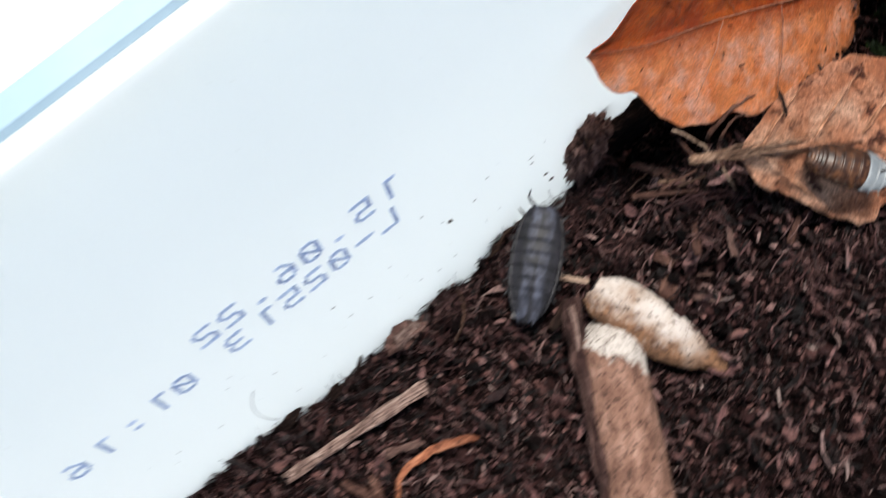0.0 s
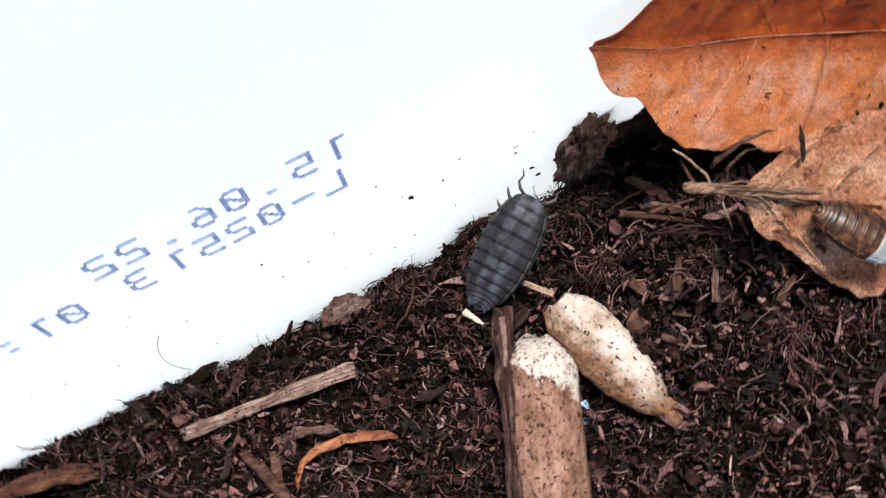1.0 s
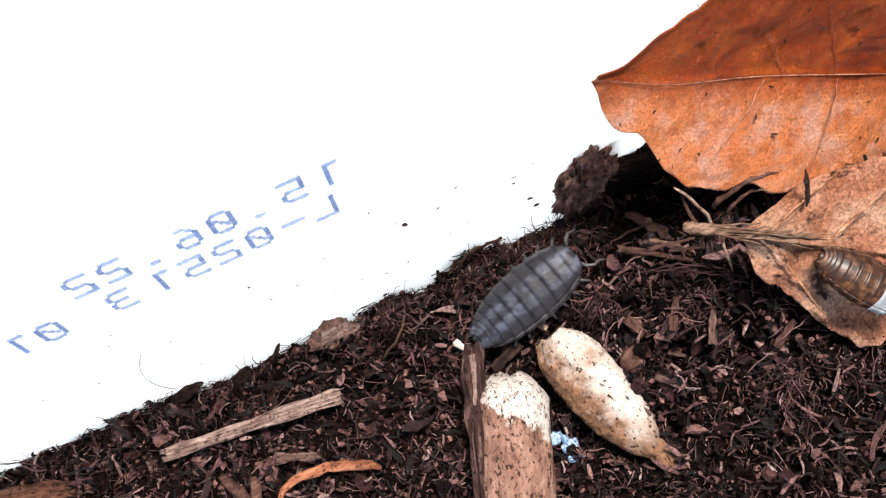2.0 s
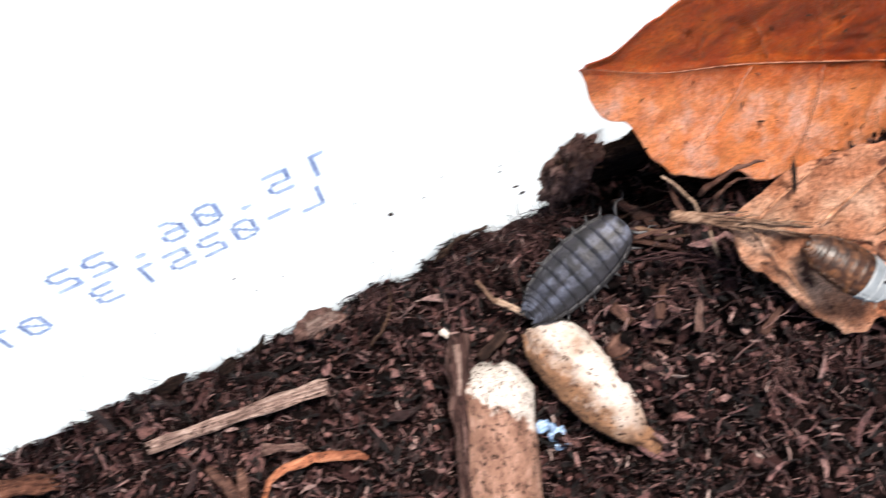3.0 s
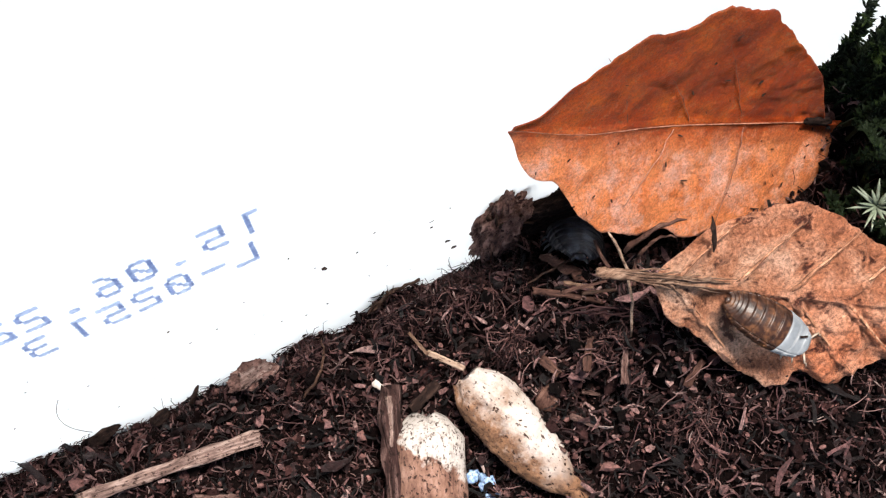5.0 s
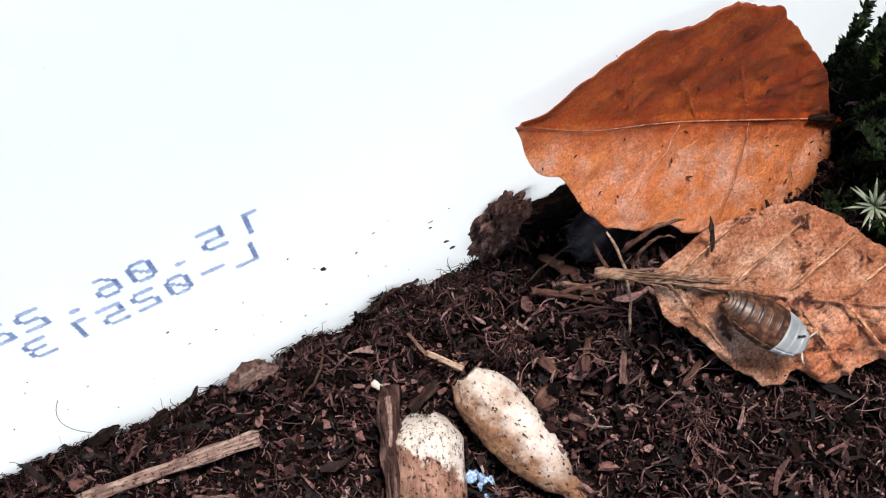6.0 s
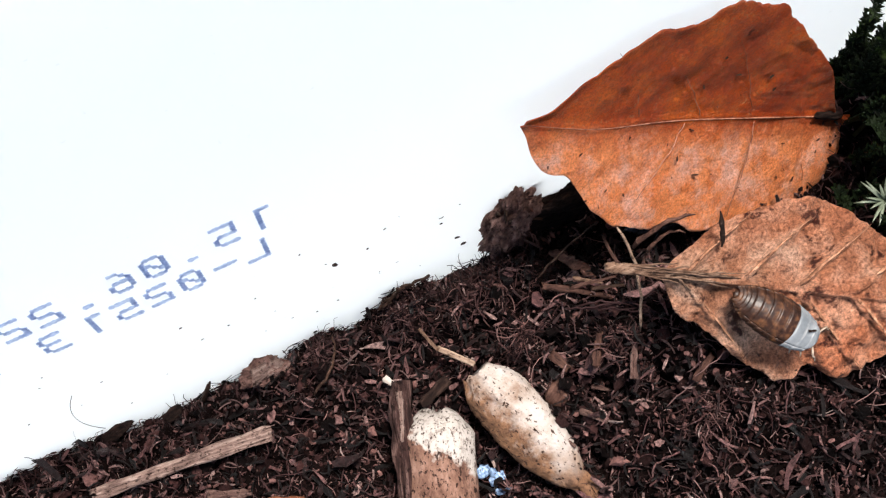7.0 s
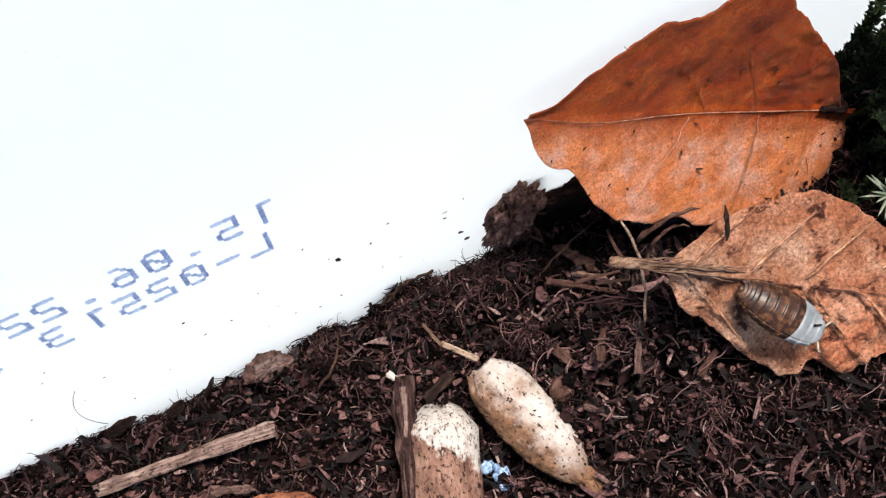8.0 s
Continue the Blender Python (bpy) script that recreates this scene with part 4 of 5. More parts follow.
# ------------------------------------------------------------------ leaves
def leaf_half(a, b, d, s0, s1, widths, sag, bump, seed, veins, nu=150, nv=36, rag=0.045, crinkle=0.08, vein=0.32, bow=None):
    """Half a leaf blade: a grid from the midrib outwards, with veins as ridges."""
    a, b, d = Vector(a), Vector(b), Vector(d)
    e = b - a
    nrm = e.normalized().cross(d).normalized()
    if nrm.z < 0:
        nrm = -nrm
    off = Vector((seed * 3.1, seed * 1.7, 0))
    verts, faces = [], []
    for i in range(nu + 1):
        s = i / nu
        u = s0 + (s1 - s0) * s
        w = max(0.05, knots(widths, s)) * (1 + rag * noise.noise(Vector((s * 26, 0, 0)) + off) + 0.4 * rag * noise.noise(Vector((s * 70, 2, 0)) + off))
        for k in range(nv + 1):
            q = k / nv
            v = w * q
            p = a + e * u + d * v + (bow(u) * (1 - q) if bow else Vector())
            h = bump * noise.noise(Vector((u * 9, v * 0.25, 0)) + off) + 0.3 * bump * noise.noise(Vector((u * 30, v * 0.9, 3)) + off)
            h += crinkle * noise.fractal(Vector((u * e.length * 0.55, v * 0.55, 7)) + off, 0.7, 2.1, 4)
            h = h * min(1.0, v / 1.5) + sag * (q * q)
            for vu, slope in veins:
                dist = (u - (vu + slope * v)) * e.length
                h += min(1.0, v / 0.8) * vein * (math.exp(-(dist / 0.4) ** 2) * (1 - q * 0.6) - 0.5 * math.exp(-(dist / 2.0) ** 2))
            h += 0.30 * math.exp(-(v / 0.5) ** 2)
            verts.append(p + nrm * h)
    for i in range(nu):
        for k in range(nv):
            c = i * (nv + 1) + k
            faces.append((c, c + 1, c + nv + 2, c + nv + 1))
    return verts, faces


def thicken(ob, mm):
    mod = ob.modifiers.new("thickness", "SOLIDIFY")
    mod.thickness, mod.offset = mm * MM, 0


def orange_leaf():
    pivot = Vector((59.65, -5.6, 12.55))
    ob = thing("orange_leaf", at(*pivot), "russet-orange dead leaf leaning on wall, light painted in below its midrib", "leaf")
    a, b = Vector((27.3, 3.6, 33.15)) - pivot, Vector((61.8, -4.66, 13.58)) - pivot
    bow = lambda u: Vector((-0.471, -0.699, -0.538)) * (0.7 * math.exp(-((u - 0.2) / 0.17) ** 2))
    up = leaf_half(a, b, (0.523, 0.369, 0.768), 0, 1.05, [0.6, 1.6, 4.3, 6.5, 8.9, 10.2, 10.6, 11.3, 13.4, 13.9, 13.4, 13.8, 12.9, 11.5, 10.3, 9.2, 7.9, 6.7, 5.0, 2.6, 0.4, 0.05], 0.6, 0.35, 2,
                   [(0.33, -0.022), (0.525, -0.029), (0.70, -0.0223), (0.88, -0.016)], vein=0.22, rag=0.05, bow=bow)
    low = leaf_half(a, b, (-0.471, -0.699, -0.538), 0, 1.09, [0.5, 3.4, 5.0, 5.3, 6.8, 8.8, 10.1, 10.8, 11.2, 11.6, 11.1, 11.2, 12.0, 12.0, 11.7, 11.5, 11.3, 11.1, 10.9, 10.2, 9.4, 7.9, 4.0], -0.4, 0.4, 6,
                    [(0.30, -0.015), (0.48, -0.013), (0.715, -0.0015), (0.89, 0.004)], vein=0.2, rag=0.03, bow=bow)
    for shape, label in ((up, "upper half of the blade"), (low, "lower half of the blade")):
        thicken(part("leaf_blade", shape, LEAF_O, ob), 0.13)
    rib = [a.lerp(b, s / 40) + bow(s / 40) + Vector((0.03, -0.27, 0.22)) for s in range(42)]
    part("midrib", tube(rib, [0.05 + 0.08 * s / 41 + 0.04 * noise.noise(Vector((s, 3, 1))) for s in range(42)], 6, 0.6), MIDRIB, ob, "thin paler midrib")
    for d, ends in ((Vector((0.523, 0.369, 0.768)), ((0.33, -0.022, 7.5), (0.525, -0.029, 8.5), (0.70, -0.0223, 11))), (Vector((-0.471, -0.699, -0.538)), ((0.48, -0.013, 8), (0.715, -0.0015, 10.5)))):
        for vu, slope, w in ends:
            pts = curved(a + (b - a) * vu + Vector((0, -0.12, 0.16)), a + (b - a) * (vu + slope * w) + d * w + Vector((0, -0.12, 0.16)), (0.5, 0, 0), 9, 0.10, int(vu * 100))
            part("vein", tube(pts, [0.075 - 0.005 * q for q in range(10)], 5, 0.6), MIDRIB, ob)
    stub = part("stalk_stub", blob(2.2, 0.45, 0.7, 0.5, 2.4, 71, 12, 16), BLACK, ob, "dark broken stalk stub")
    stub.matrix_basis = at(*(a.lerp(b, 0.98) + Vector((0, -0.3, 0.6))), 0, 30, -15)
    rnd = random.Random(19)
    for k in range(46):
        u, v = rnd.uniform(0.05, 0.98), rnd.uniform(-1, 1)
        d = Vector((0.523, 0.369, 0.768)) * (v * 9) if v > 0 else Vector((0.471, 0.699, 0.538)) * (v * 9)
        g = part("soil_grain", flake(rnd, rnd.uniform(0.2, 0.4) if k % 6 else 0.5), DARK, ob, smooth=False)
        g.matrix_basis = at(*(a.lerp(b, u) + d + Vector((0, -0.12, 0.12))), 55, rnd.uniform(-20, 20), rnd.uniform(0, 180))
    return ob


def brown_leaf():
    ob = thing("brown_leaf", at(0, 0, 0), "curled matt brown dead leaf on the soil", "leaf")
    a, b = Vector((31.3, -10.0, 22.4)), Vector((57.2, -25.4, 21.2))
    veins = [(0.22, 0.030), (0.40, 0.032), (0.58, 0.034), (0.76, 0.036), (0.94, 0.036)]
    up = leaf_half(a, b, (0.480, 0.850, 0.216), 0.16, 1.24, [0.1, 1.9, 3.8, 5.3, 6.3, 7.1, 7.9, 8.5, 8.7, 8.4, 7.5, 6.5, 5.7, 4.9, 4.1, 3.2, 2.2, 1.1, 0.1], -1.0, 1.3, 3, veins, rag=0.03, crinkle=0.6, vein=1.7)
    low = leaf_half(a, b, (-0.390, -0.658, -0.644), 0.16, 1.24, [0.8, 3.8, 5.0, 6.0, 7.3, 8.8, 9.7, 10.1, 10.3, 9.1, 9.5, 10.0, 8.3, 7.1, 6.2, 5.0, 3.6, 1.9, 0.1], -0.3, 1.3, 4, veins, rag=0.05, crinkle=0.4, vein=0.8)
    thicken(part("leaf_blade", up, LEAF_B, ob), 0.3)
    thicken(part("leaf_blade", low, LEAF_B, ob), 0.3)
    rib = [a.lerp(b, -0.03 + s / 40) + Vector((0, 0, 0.15 + 0.3 * math.exp(-s / 4))) for s in range(13)]
    part("leaf_stalk", tube(rib, [0.42, 0.66, 0.56, 0.58, 0.48, 0.54, 0.46, 0.5, 0.46, 0.48, 0.42, 0.4, 0.3], 8, 0.8), STALK, ob, "pale woody stalk")
    rnd = random.Random(29)
    side = Vector((0.480, 0.850, 0.216))
    for k in range(18):
        u0, u1 = rnd.uniform(-0.03, 0.2), rnd.uniform(0.2, 0.42)
        p, q = a.lerp(b, u0) + side * rnd.uniform(-0.5, 0.5), a.lerp(b, u1) + side * rnd.gauss(0, 0.6)
        part("frayed_fibre", tube(curved(p + Vector((0, 0, 0.5)), q + Vector((0, 0, 0.45)), (0, 0, rnd.uniform(0.1, 0.4)), 8, 0.10, 700 + k), [0.06, 0.12, 0.13, 0.12, 0.12, 0.1, 0.1, 0.07, 0.03], 4), STALK, ob)
    rib = [a.lerp(b, 0.22 + s / 20) + Vector((0, 0, 0.12)) for s in range(21)]
    part("midrib", tube(rib, [0.48 - 0.018 * s for s in range(21)], 8, 0.7), LEAF_B, ob)
    for vu, slope in veins:
        for d, w, ridge in (((0.480, 0.850, 0.216), 6.6, 1.7), ((-0.390, -0.658, -0.644), 8.6, 0.8)):
            d = Vector(d)
            pts = [a + (b - a) * (vu + slope * (w * q / 8)) + d * (w * q / 8) + Vector((0, 0, 0.22 + ridge * (0.5 - 0.06 * q) * min(1.0, q / 1.5))) + (b - a) * (0.008 * noise.noise(Vector((vu * 30, q * 0.7, w)))) for q in range(9)]
            part("vein", tube(pts, [r * (0.8 + 0.5 * noise.noise(Vector((vu * 40, r * 60, w)))) for r in (0.24, 0.22, 0.20, 0.18, 0.16, 0.13, 0.11, 0.08, 0.04)], 6, 0.6), VEIN, ob, "raised pale vein")
    return ob


leaf = orange_leaf()
brown_leaf()


# ------------------------------------------------------------------ woodlice
def arch(x0, x1, w0, w1, h0, h1, a0, a1, sweep, thick=0.12, n=14, m=4):
    """A curved plate over the back, from angle a0 to a1, swept back at its sides."""
    top, low = [], []
    for j in range(m + 1):
        s = j / m
        x, w, h = x0 + (x1 - x0) * s, w0 + (w1 - w0) * s, h0 + (h1 - h0) * s
        flare = 1.0 + 0.03 * s
        for i in range(n + 1):
            a = radians(a0 + (a1 - a0) * i / n)
            y, z = math.sin(a) * w * flare, math.copysign(abs(math.cos(a)) ** 0.85, math.cos(a)) * h * flare
            back = -sweep * abs(math.sin(a)) ** 3 * (0.4 + 0.6 * s)
            top.append((x + back, y, z))
            low.append((x + back, y * (1 - thick / w), z - thick))
    verts = top + low
    k = len(top)
    r = n + 1
    faces = []
    for j in range(m):
        for i in range(n):
            c = j * r + i
            faces.append((c, c + 1, c + r + 1, c + r))
            faces.append((k + c, k + c + r, k + c + r + 1, k + c + 1))
    for j in range(m):
        for i in (0, n):
            c = j * r + i
            faces.append((c, c + r, k + c + r, k + c))
    for i in range(n):
        for j in (0, m):
            c = j * r + i
            faces.append((c, c + 1, k + c + 1, k + c))
    return verts, faces


WIDTHS = [1.6, 2.5, 2.95, 3.15, 3.25, 3.25, 3.15, 2.95, 2.55, 1.9, 0.9]
HEIGHTS = [0.9, 1.5, 1.9, 2.1, 2.2, 2.2, 2.1, 1.9, 1.5, 1.1, 0.6]


def woodlouse(name, m, scale, label, shells, edges, limbs, feelers, legs=range(7), spread=1.0, rind=0.12, reach=1.0):
    """Head, seven back plates with side lobes, tail plates, legs and feelers; it faces +x."""
    ob = thing(name, m, label, "woodlouse")
    L = 13.8 * scale
    cuts = [0.0, 0.085, 0.185, 0.295, 0.405, 0.515, 0.62, 0.715, 0.80, 0.845, 0.885, 0.92, 0.955]

    def dims(s):
        return knots(WIDTHS, s) * scale * spread, knots(HEIGHTS, s) * scale

    head = part("head", blob(0.085 * L, 2.05 * scale, 0.95 * scale, 0.05, 1.5, 4, 14, 24), shells[0], ob)
    head.matrix_basis = at(L * 0.5 - 0.095 * L, 0, 0.85 * scale)
    for i in range(1, 12):
        s0, s1 = cuts[i], cuts[i + 1] + 0.018
        (w0, h0), (w1, h1) = dims(s0), dims(s1)
        x0, x1 = L * (0.5 - s0), L * (0.5 - s1)
        big = i <= 7
        mat = shells[min(i - 1, len(shells) - 1)]
        lift = 0.35 * scale
        name_i = "back_plate" if big else "tail_plate"
        v, f = arch(x0, x1, w0, w1, h0, h1, -64, 64, (0.5 if big else 0.9) * scale, rind * scale)
        plate = part(name_i, ([(x, y, z + lift) for x, y, z in v], f), mat, ob)
        edge = edges[min(i - 1, len(edges) - 1)]
        for sign in (-1, 1):
            v, f = arch(x0 + 0.05 * scale, x1 + 0.04 * scale, w0 * 1.02, w1 * 1.03, h0, h1, 61 * sign, (90 if big else 84) * sign, 0.5 * scale, 0.12 * scale, 5, 3)
            part("side_lobe", ([(x, y, z + lift) for x, y, z in v], f), edge, plate)
    tail = part("tail_plate", blob(0.05 * L, 0.7 * scale, 0.35 * scale, 0.05, 1.5, 5, 8, 12), shells[-1], ob)
    tail.matrix_basis = at(-L * 0.47, 0, 0.55 * scale)
    for sign in (-1, 1):
        if len(legs) == 7:
            part("tail_prong", tube([(-L * 0.46, 0.55 * sign * scale, 0.4 * scale), (-L * 0.5, 0.75 * sign * scale, 0.3 * scale), (-L * 0.535, 0.85 * sign * scale, 0.2 * scale)], [0.22 * scale, 0.2 * scale, 0.06 * scale], 6), limbs, ob)
        for k in legs:
            x = L * (0.37 - 0.10 * k)
            w = knots(WIDTHS, 0.13 + 0.1 * k) * scale
            sweep = (0.9 - 0.35 * k) * scale
            part("leg", tube([(x, 0.5 * w * sign, 0.3 * scale), (x + 0.3 * sweep, 0.85 * w * sign, 0.3 * scale), (x + 0.8 * sweep, 1.02 * w * sign, -0.15 * scale), (x + 1.1 * sweep, 1.12 * w * sign, -0.55 * scale)],
                             [0.2 * scale, 0.19 * scale, 0.14 * scale, 0.06 * scale], 5), limbs, ob)
        part("feeler", tube([(L * (0.47 + f * reach), y * sign * scale * (2.0 - reach), z * scale) for f, y, z in ((0, 0.7, 0.8), (0.06, 1.2, 1.1), (0.13, 1.5, 0.9), (0.21, 1.4, 0.5), (0.27, 1.7, 0.2))],
                            [0.19 * scale, 0.18 * scale, 0.15 * scale, 0.10 * scale, 0.05 * scale], 6), feelers, ob)
    return ob


grey = woodlouse("woodlouse", at(14, -6, 4.5), 1.0, "slate-grey woodlouse crawling over the soil", [SLATE], [SLATE_EDGE], LIMB, LIMB, spread=0.92, rind=0.06, reach=0.6)
moult = woodlouse("moulting_woodlouse", at(43.2, -20.6, 21.4, 0, 8, -54), 0.66, "moulting woodlouse, amber behind, milky white in front, on leaf",
          [MILK, MILK, AMBER], [MILK, MILK, AMBER], PALE_LIMB, PALE_LIMB, (0, 1), 1.0, 0.04, 0.4)

mark = part("dark_mark", slab(0.8, 0.2, 0.08, 0.5, 81, 6), BLACK, moult, "dark forked mark on the head")
mark.matrix_basis = at(3.3, 0.3, 1.5, 0, 12, 35)

# ------------------------------------------------------------------ twigs about the leaves
twig = thing("forked_twig", at(0, 0, 0), "thin forked brown twig between the leaves", "twig")
part("stem", tube(curved((35.0, -8.6, 18.5), (40.4, -8.8, 23.5), (0, 0.6, 0.6), 8, 0.1, 8), [0.24, 0.34, 0.22, 0.28, 0.2, 0.26, 0.15, 0.18, 0.05], 6, 0.5), BROWN, twig)
part("branch", tube(curved((36.0, -9.6, 18.5), (39.2, -9.8, 22.0), (0.2, 0.8, 0.3), 8, 0.1, 9), [0.2, 0.24, 0.15, 0.2, 0.13, 0.16, 0.1, 0.1, 0.04], 6, 0.5), BROWN, twig)
loose("dark_twig", tube(curved((42.3, -9.6, 24.6), (41.2, -12.6, 23.4), (0.1, 0, 0.1), 6, 0.06, 10), [0.06, 0.16, 0.3, 0.22, 0.28, 0.2, 0.08], 6, 0.6), BLACK, at(0, 0, 0), "short near-black twig on the brown leaf", "twig")
root = thing("pale_root", at(34.0, -11.0, 14.0), "thin pale root standing up from the soil", "root")
part("strand", tube(curved((-0.6, 4.4, 8.4), (-0.8, -5.0, -1.0), (0.9, 0, 0.8), 10, 0.14, 11), [0.10, 0.15, 0.16, 0.15, 0.17, 0.15, 0.16, 0.14, 0.15, 0.15, 0.08], 6), STRAW, root)
loose("bark_roll", slab(7.2, 0.75, 0.6, 0.5, 41, 18, 0.4, 0.35), BROWN, at(30.0, -9.2, 9.3, 25, -8, -36), "split brown stalk lying under the leaf stalk", "stalk")
for k in range(5):
    loose("fine_root", tube(curved((28.0 + k, -10.5 - 0.5 * k, 10.0), (33.5 + 0.8 * k, -12.5 - 1.1 * k, 11.4), (0.6 * (k - 2), 0.8 * (k % 2), 1.3), 10, 0.15, 60 + k), 0.11, 5), FIBRE, at(0, 0, 0.3), "fine brown root strand on the soil", "root", True, "fine roots")


# ------------------------------------------------------------------ moss
def moss():
    rnd = random.Random(15)
    verts, faces = [], []
    for n in range(960):
        climbing = n >= 620
        x, y = (rnd.uniform(63, 92), rnd.uniform(-8, 2.5)) if climbing else (rnd.uniform(58.5, 96), rnd.uniform(-26, 5.5))
        if x < 62 + 2.5 * noise.noise(Vector((0, y * 0.2, 0))) and rnd.random() < 0.6:
            continue
        z = soil_h(min(x, 75), y, 0.3)
        lean = Vector((rnd.gauss(-0.05, 0.25), rnd.gauss(0, 0.25), 1)).normalized()
        h = rnd.uniform(15, 22 + max(0.0, min(12.0, 2 * (x - 66)))) if climbing else rnd.uniform(5, 12)
        pts = [Vector((x, y, z)) + lean * (h * s / 5) + Vector((rnd.gauss(0, 0.15), rnd.gauss(0, 0.15), 0)) for s in range(6)]
        if pts[-1].y > wall_y(pts[-1].z) - 0.6 or pts[-1].x < 64.5 and pts[-1].y > -10:
            continue
        k = len(verts)
        v, f = tube(pts, [0.28, 0.26, 0.24, 0.2, 0.16, 0.08], 4)
        verts += v
        faces += [tuple(i + k for i in face) for face in f]
        for j in range(110 if climbing else 44):
            s = rnd.uniform(0.25, 1.0)
            p = Vector((x, y, z)) + lean * (h * s)
            a = rnd.uniform(0, 6.283)
            out = Vector((math.cos(a), math.sin(a), rnd.uniform(0.2, 1.0))).normalized()
            side = out.cross(Vector((0, 0, 1))).normalized() * rnd.uniform(0.14, 0.26)
            ln = rnd.uniform(0.6, 1.3)
            k = len(verts)
            verts += [p - side * 0.5, p + out * (ln * 0.5) - side, p + out * ln, p + out * (ln * 0.5) + side, p + out * (ln * 0.45) + Vector((0, 0, 0.15))]
            faces += [(k, k + 1, k + 4), (k + 1, k + 2, k + 4), (k + 2, k + 3, k + 4), (k + 3, k, k + 4)]
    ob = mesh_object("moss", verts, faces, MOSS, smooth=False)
    tagged(ob, "dark green moss growing in the corner", "moss", kind="stuff")
    star = thing("moss_rosette", at(60.2, -15.1, 18.0, -10, -20, 0), "pale star-shaped moss rosette beside the leaves", "moss")
    for j in range(15):
        a = 2 * math.pi * j / 15 + rnd.uniform(-0.15, 0.15)
        el = rnd.uniform(0.2, 1.1)
        out = Vector((math.cos(a) * math.cos(el), math.sin(a) * math.cos(el), math.sin(el)))
        ln = rnd.uniform(2.0, 3.4)
        part("needle_leaf", tube([out * 0.1, out * (0.35 * ln), out * (0.7 * ln), out * ln - Vector((0, 0, 0.2))], [0.14, 0.22, 0.16, 0.03], 5, 0.4), MOSS_PALE, star)


moss()

# ------------------------------------------------------------------ single bark chips near the camera's subject
chip_rnd = random.Random(101)
chip_meshes = []
for k in range(14):
    v, f = flake(chip_rnd, 1.0)
    me = bpy.data.meshes.new("bark_chip")
    me.from_pydata([tuple(c * MM for c in p) for p in v], [], f)
    me.materials.append(CHIP)
    chip_meshes.append(me)
for k in range(290):
    x, y = chip_rnd.uniform(-24, 40), chip_rnd.uniform(-34, -1.5)
    ob = new("bark_chip", chip_meshes[chip_rnd.randrange(14)])
    ob.parent = ground
    size = 0.8 + 1.3 * chip_rnd.random() ** 2.5
    ob.matrix_basis = at(x, y, soil_h(x, y) + 0.55, chip_rnd.gauss(0, 26), chip_rnd.gauss(0, 26), chip_rnd.uniform(0, 360)) @ Matrix.Diagonal((size, size * chip_rnd.uniform(0.5, 1.0), size, 1))


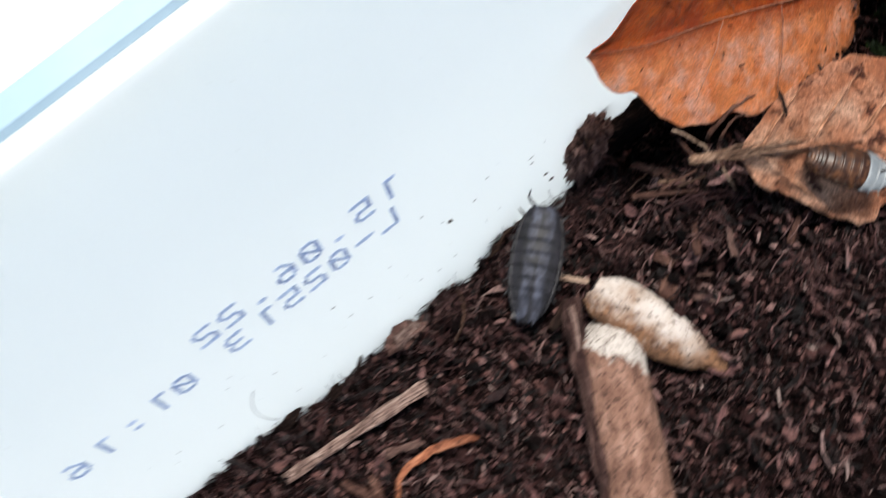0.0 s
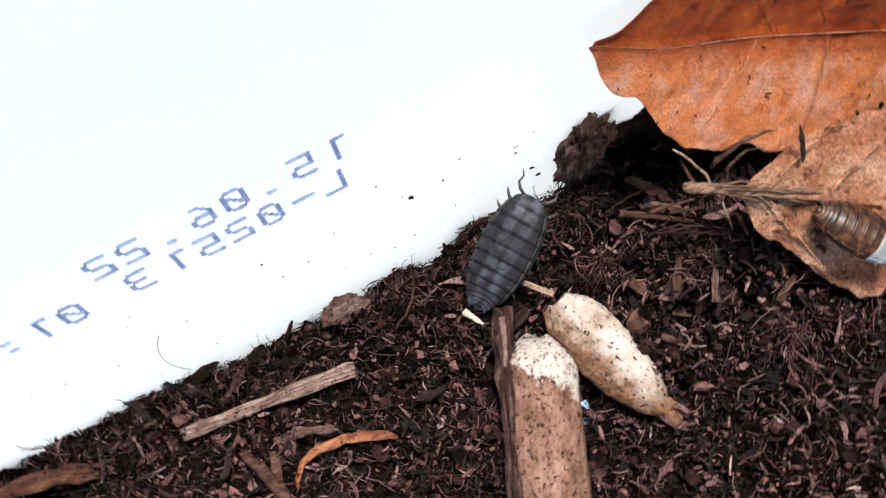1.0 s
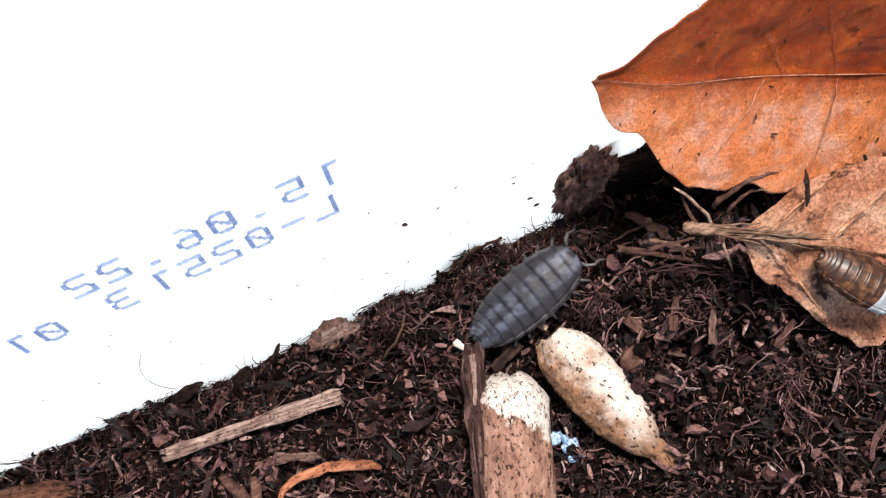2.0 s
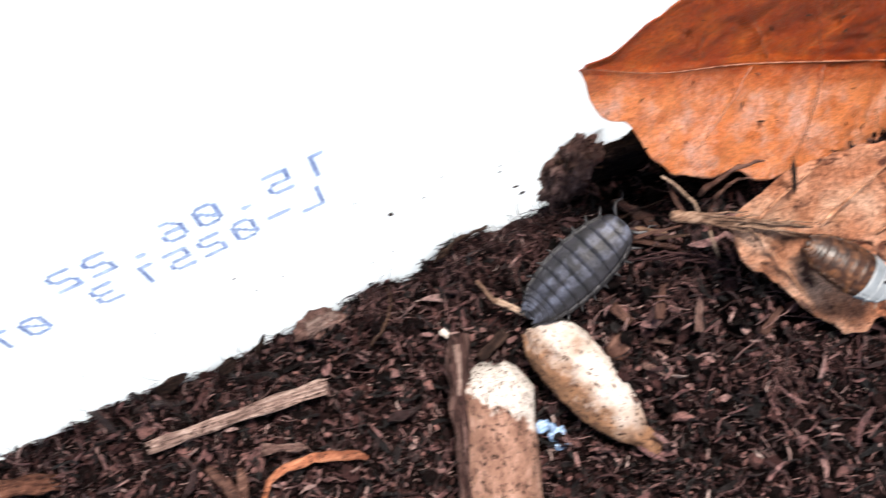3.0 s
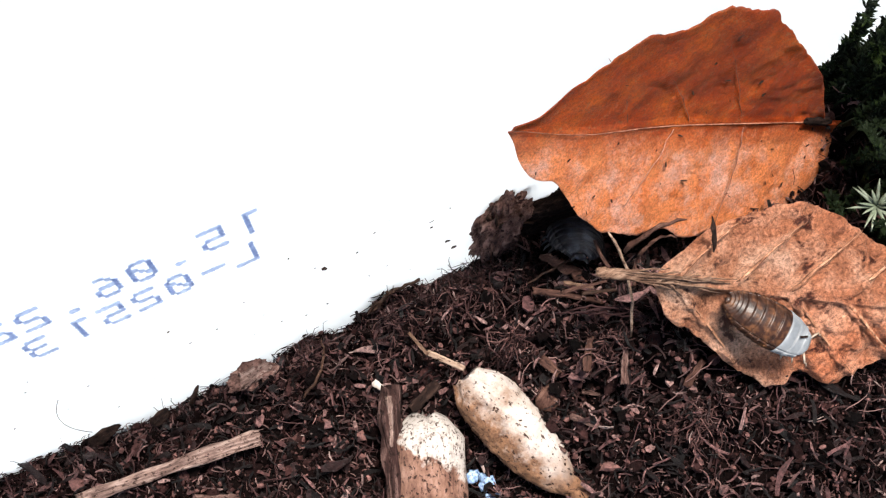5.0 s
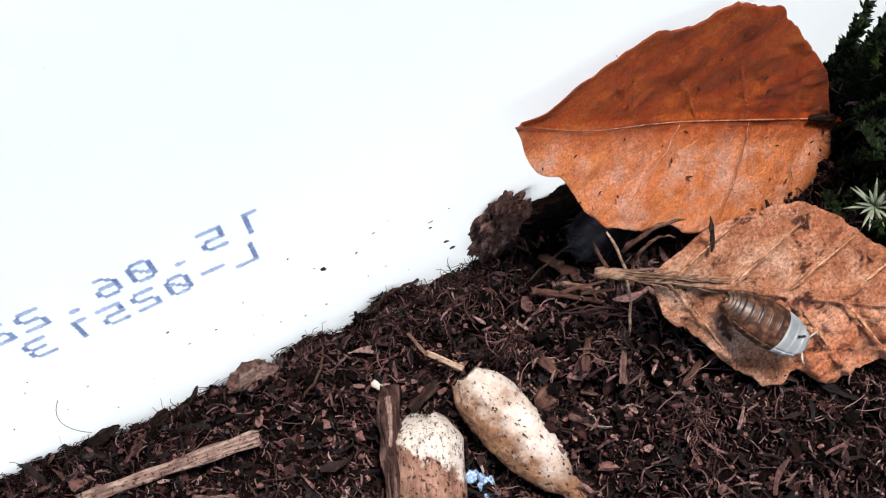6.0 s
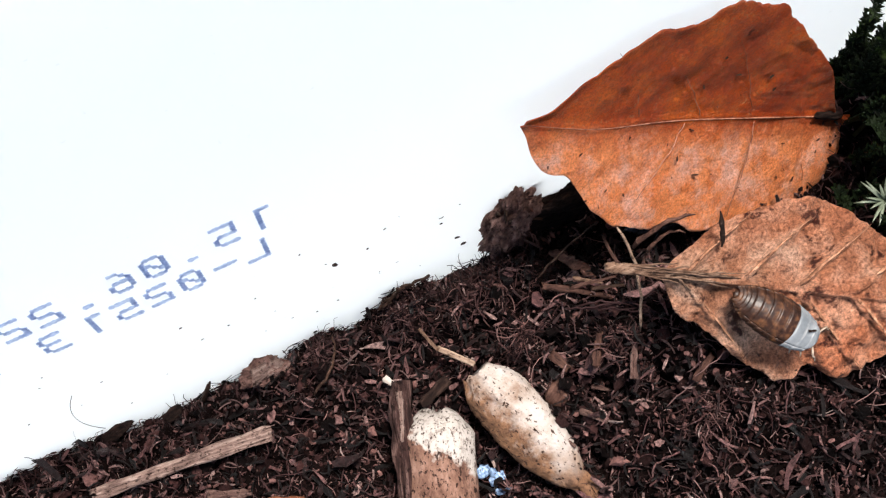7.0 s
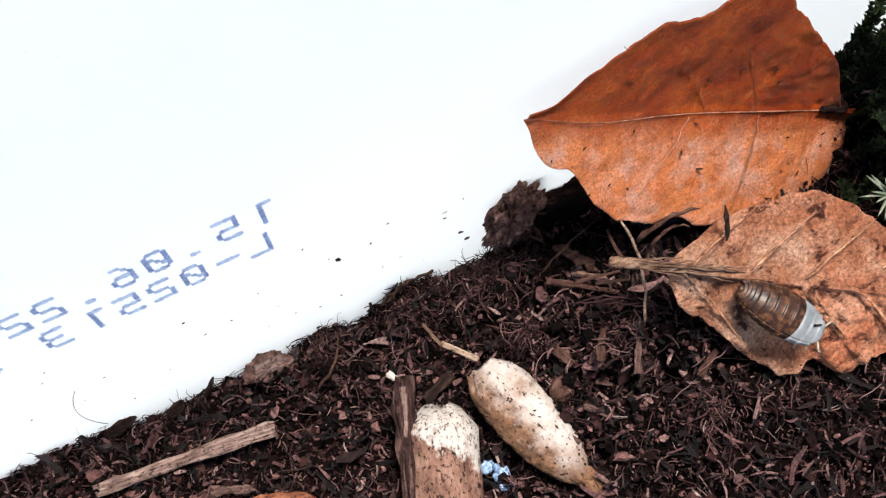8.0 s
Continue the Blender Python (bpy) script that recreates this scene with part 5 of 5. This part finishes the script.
# ------------------------------------------------------------------ motion of things
def motions():
    rows = [
        (0.0, 14.2, -5.6, 5.2, 40.6, -10), (0.2, 13.9, -6.2, 5.0, 40.0, -10), (0.4, 13.8, -5.9, 5.2, 41.0, -14), (0.7, 14.8, -5.3, 5.9, 36.7, -25),
        (1.0, 15.2, -5.0, 6.1, 34.0, -26), (1.2, 15.2, -5.0, 6.1, 31.5, -25), (1.5, 15.8, -6.2, 6.1, 23.0, -21), (1.7, 15.9, -6.8, 6.0, 17.0, -18),
        (2.3, 18.8, -8.3, 6.6, 14.5, -17), (2.8, 21.9, -9.1, 7.6, 15.5, -18), (3.0, 23.4, -9.0, 8.1, 18.0, -18), (3.2, 24.3, -8.8, 8.5, 18.0, -18), (3.4, 25.2, -8.3, 8.9, 25.5, -17),
        (3.6, 27.0, -7.2, 9.5, 32.0, -14), (3.8, 28.0, -6.3, 9.6, 34.0, -6), (4.0, 31.1, -5.4, 8.8, 36.0, 8), (4.1, 32.0, -4.9, 7.9, 40.0, 20),
        (4.2, 32.0, -4.4, 6.6, 46.0, 34), (4.3, 32.9, -4.7, 6.0, 52.0, 46), (4.4, 33.3, -4.6, 5.8, 57.0, 56), (4.5, 33.2, -4.0, 5.7, 58.0, 60), (4.7, 33.5, -4.1, 5.0, 58.0, 62),
        (5.2, 35.3, -4.0, 3.0, 50.0, 60), (5.8, 37.6, -3.6, 1.6, 25.0, 45), (6.1, 39.4, -3.8, 1.6, 15.0, 30), (6.5, 42.0, -4.0, 2.4, 5.0, 15), (7.0, 46.0, -4.4, 4.0, 0.0, 5), (8.0, 46.3, -4.4, 4.0, 0.0, 5)]
    walk(grey, [(t, at(x, y, z, 0, p, a)) for t, x, y, z, a, p in rows])
    rows = [(0.0, 15.6, -15.8, -120), (0.2, 15.0, -15.6, -119), (0.4, 14.8, -15.4, -118), (0.7, 14.2, -14.7, -115), (1.0, 13.6, -14.3, -113), (1.2, 12.9, -14.0, -112), (1.5, 12.5, -13.9, -111.5),
            (1.7, 11.9, -13.8, -111.4), (2.8, 11.3, -13.8, -111.4), (8.0, 11.3, -13.8, -111.4)]
    walk(stick, [(t, at(x, y, 3.4, 0, 0, a)) for t, x, y, a in rows])
    rows = [(0.0, -0.35, 0.3), (3.5, -0.35, 0.3), (4.0, -0.4, 0.3), (4.5, -0.5, 0.3), (5.2, -0.05, 0.3), (5.8, 0.6, 0.35), (6.0, 0.6, 0.35), (6.5, 0.15, 0.4), (7.0, 0.05, 0.28), (8.0, 0.05, 0.28)]
    walk(leaf, [(t, at(59.65 + x, -5.6 + y, 12.55)) for t, x, y in rows])
    rows = [(0.0, 34.0, -9.6, 14.0, 0, 26), (3.6, 34.0, -9.6, 14.0, 0, 26), (4.2, 34.2, -10.6, 14.0, 4, 12), (4.7, 34.0, -11.0, 14.0, 0, 0), (8.0, 34.0, -11.0, 14.0, 0, 0)]
    walk(root, [(t, at(x, y, z, 0, p, a)) for t, x, y, z, p, a in rows])
    rows = [(0.0, 52, -14), (4.6, 52, -14), (5.2, 40, -10), (5.8, 16, -3), (6.0, 12, -2), (6.5, 2, 0), (7.0, 0, 0), (8.0, 0, 0)]
    walk(spring_twig, [(t, at(26.6, -6.5, 10.4, 0, p, a)) for t, p, a in rows])


motions()
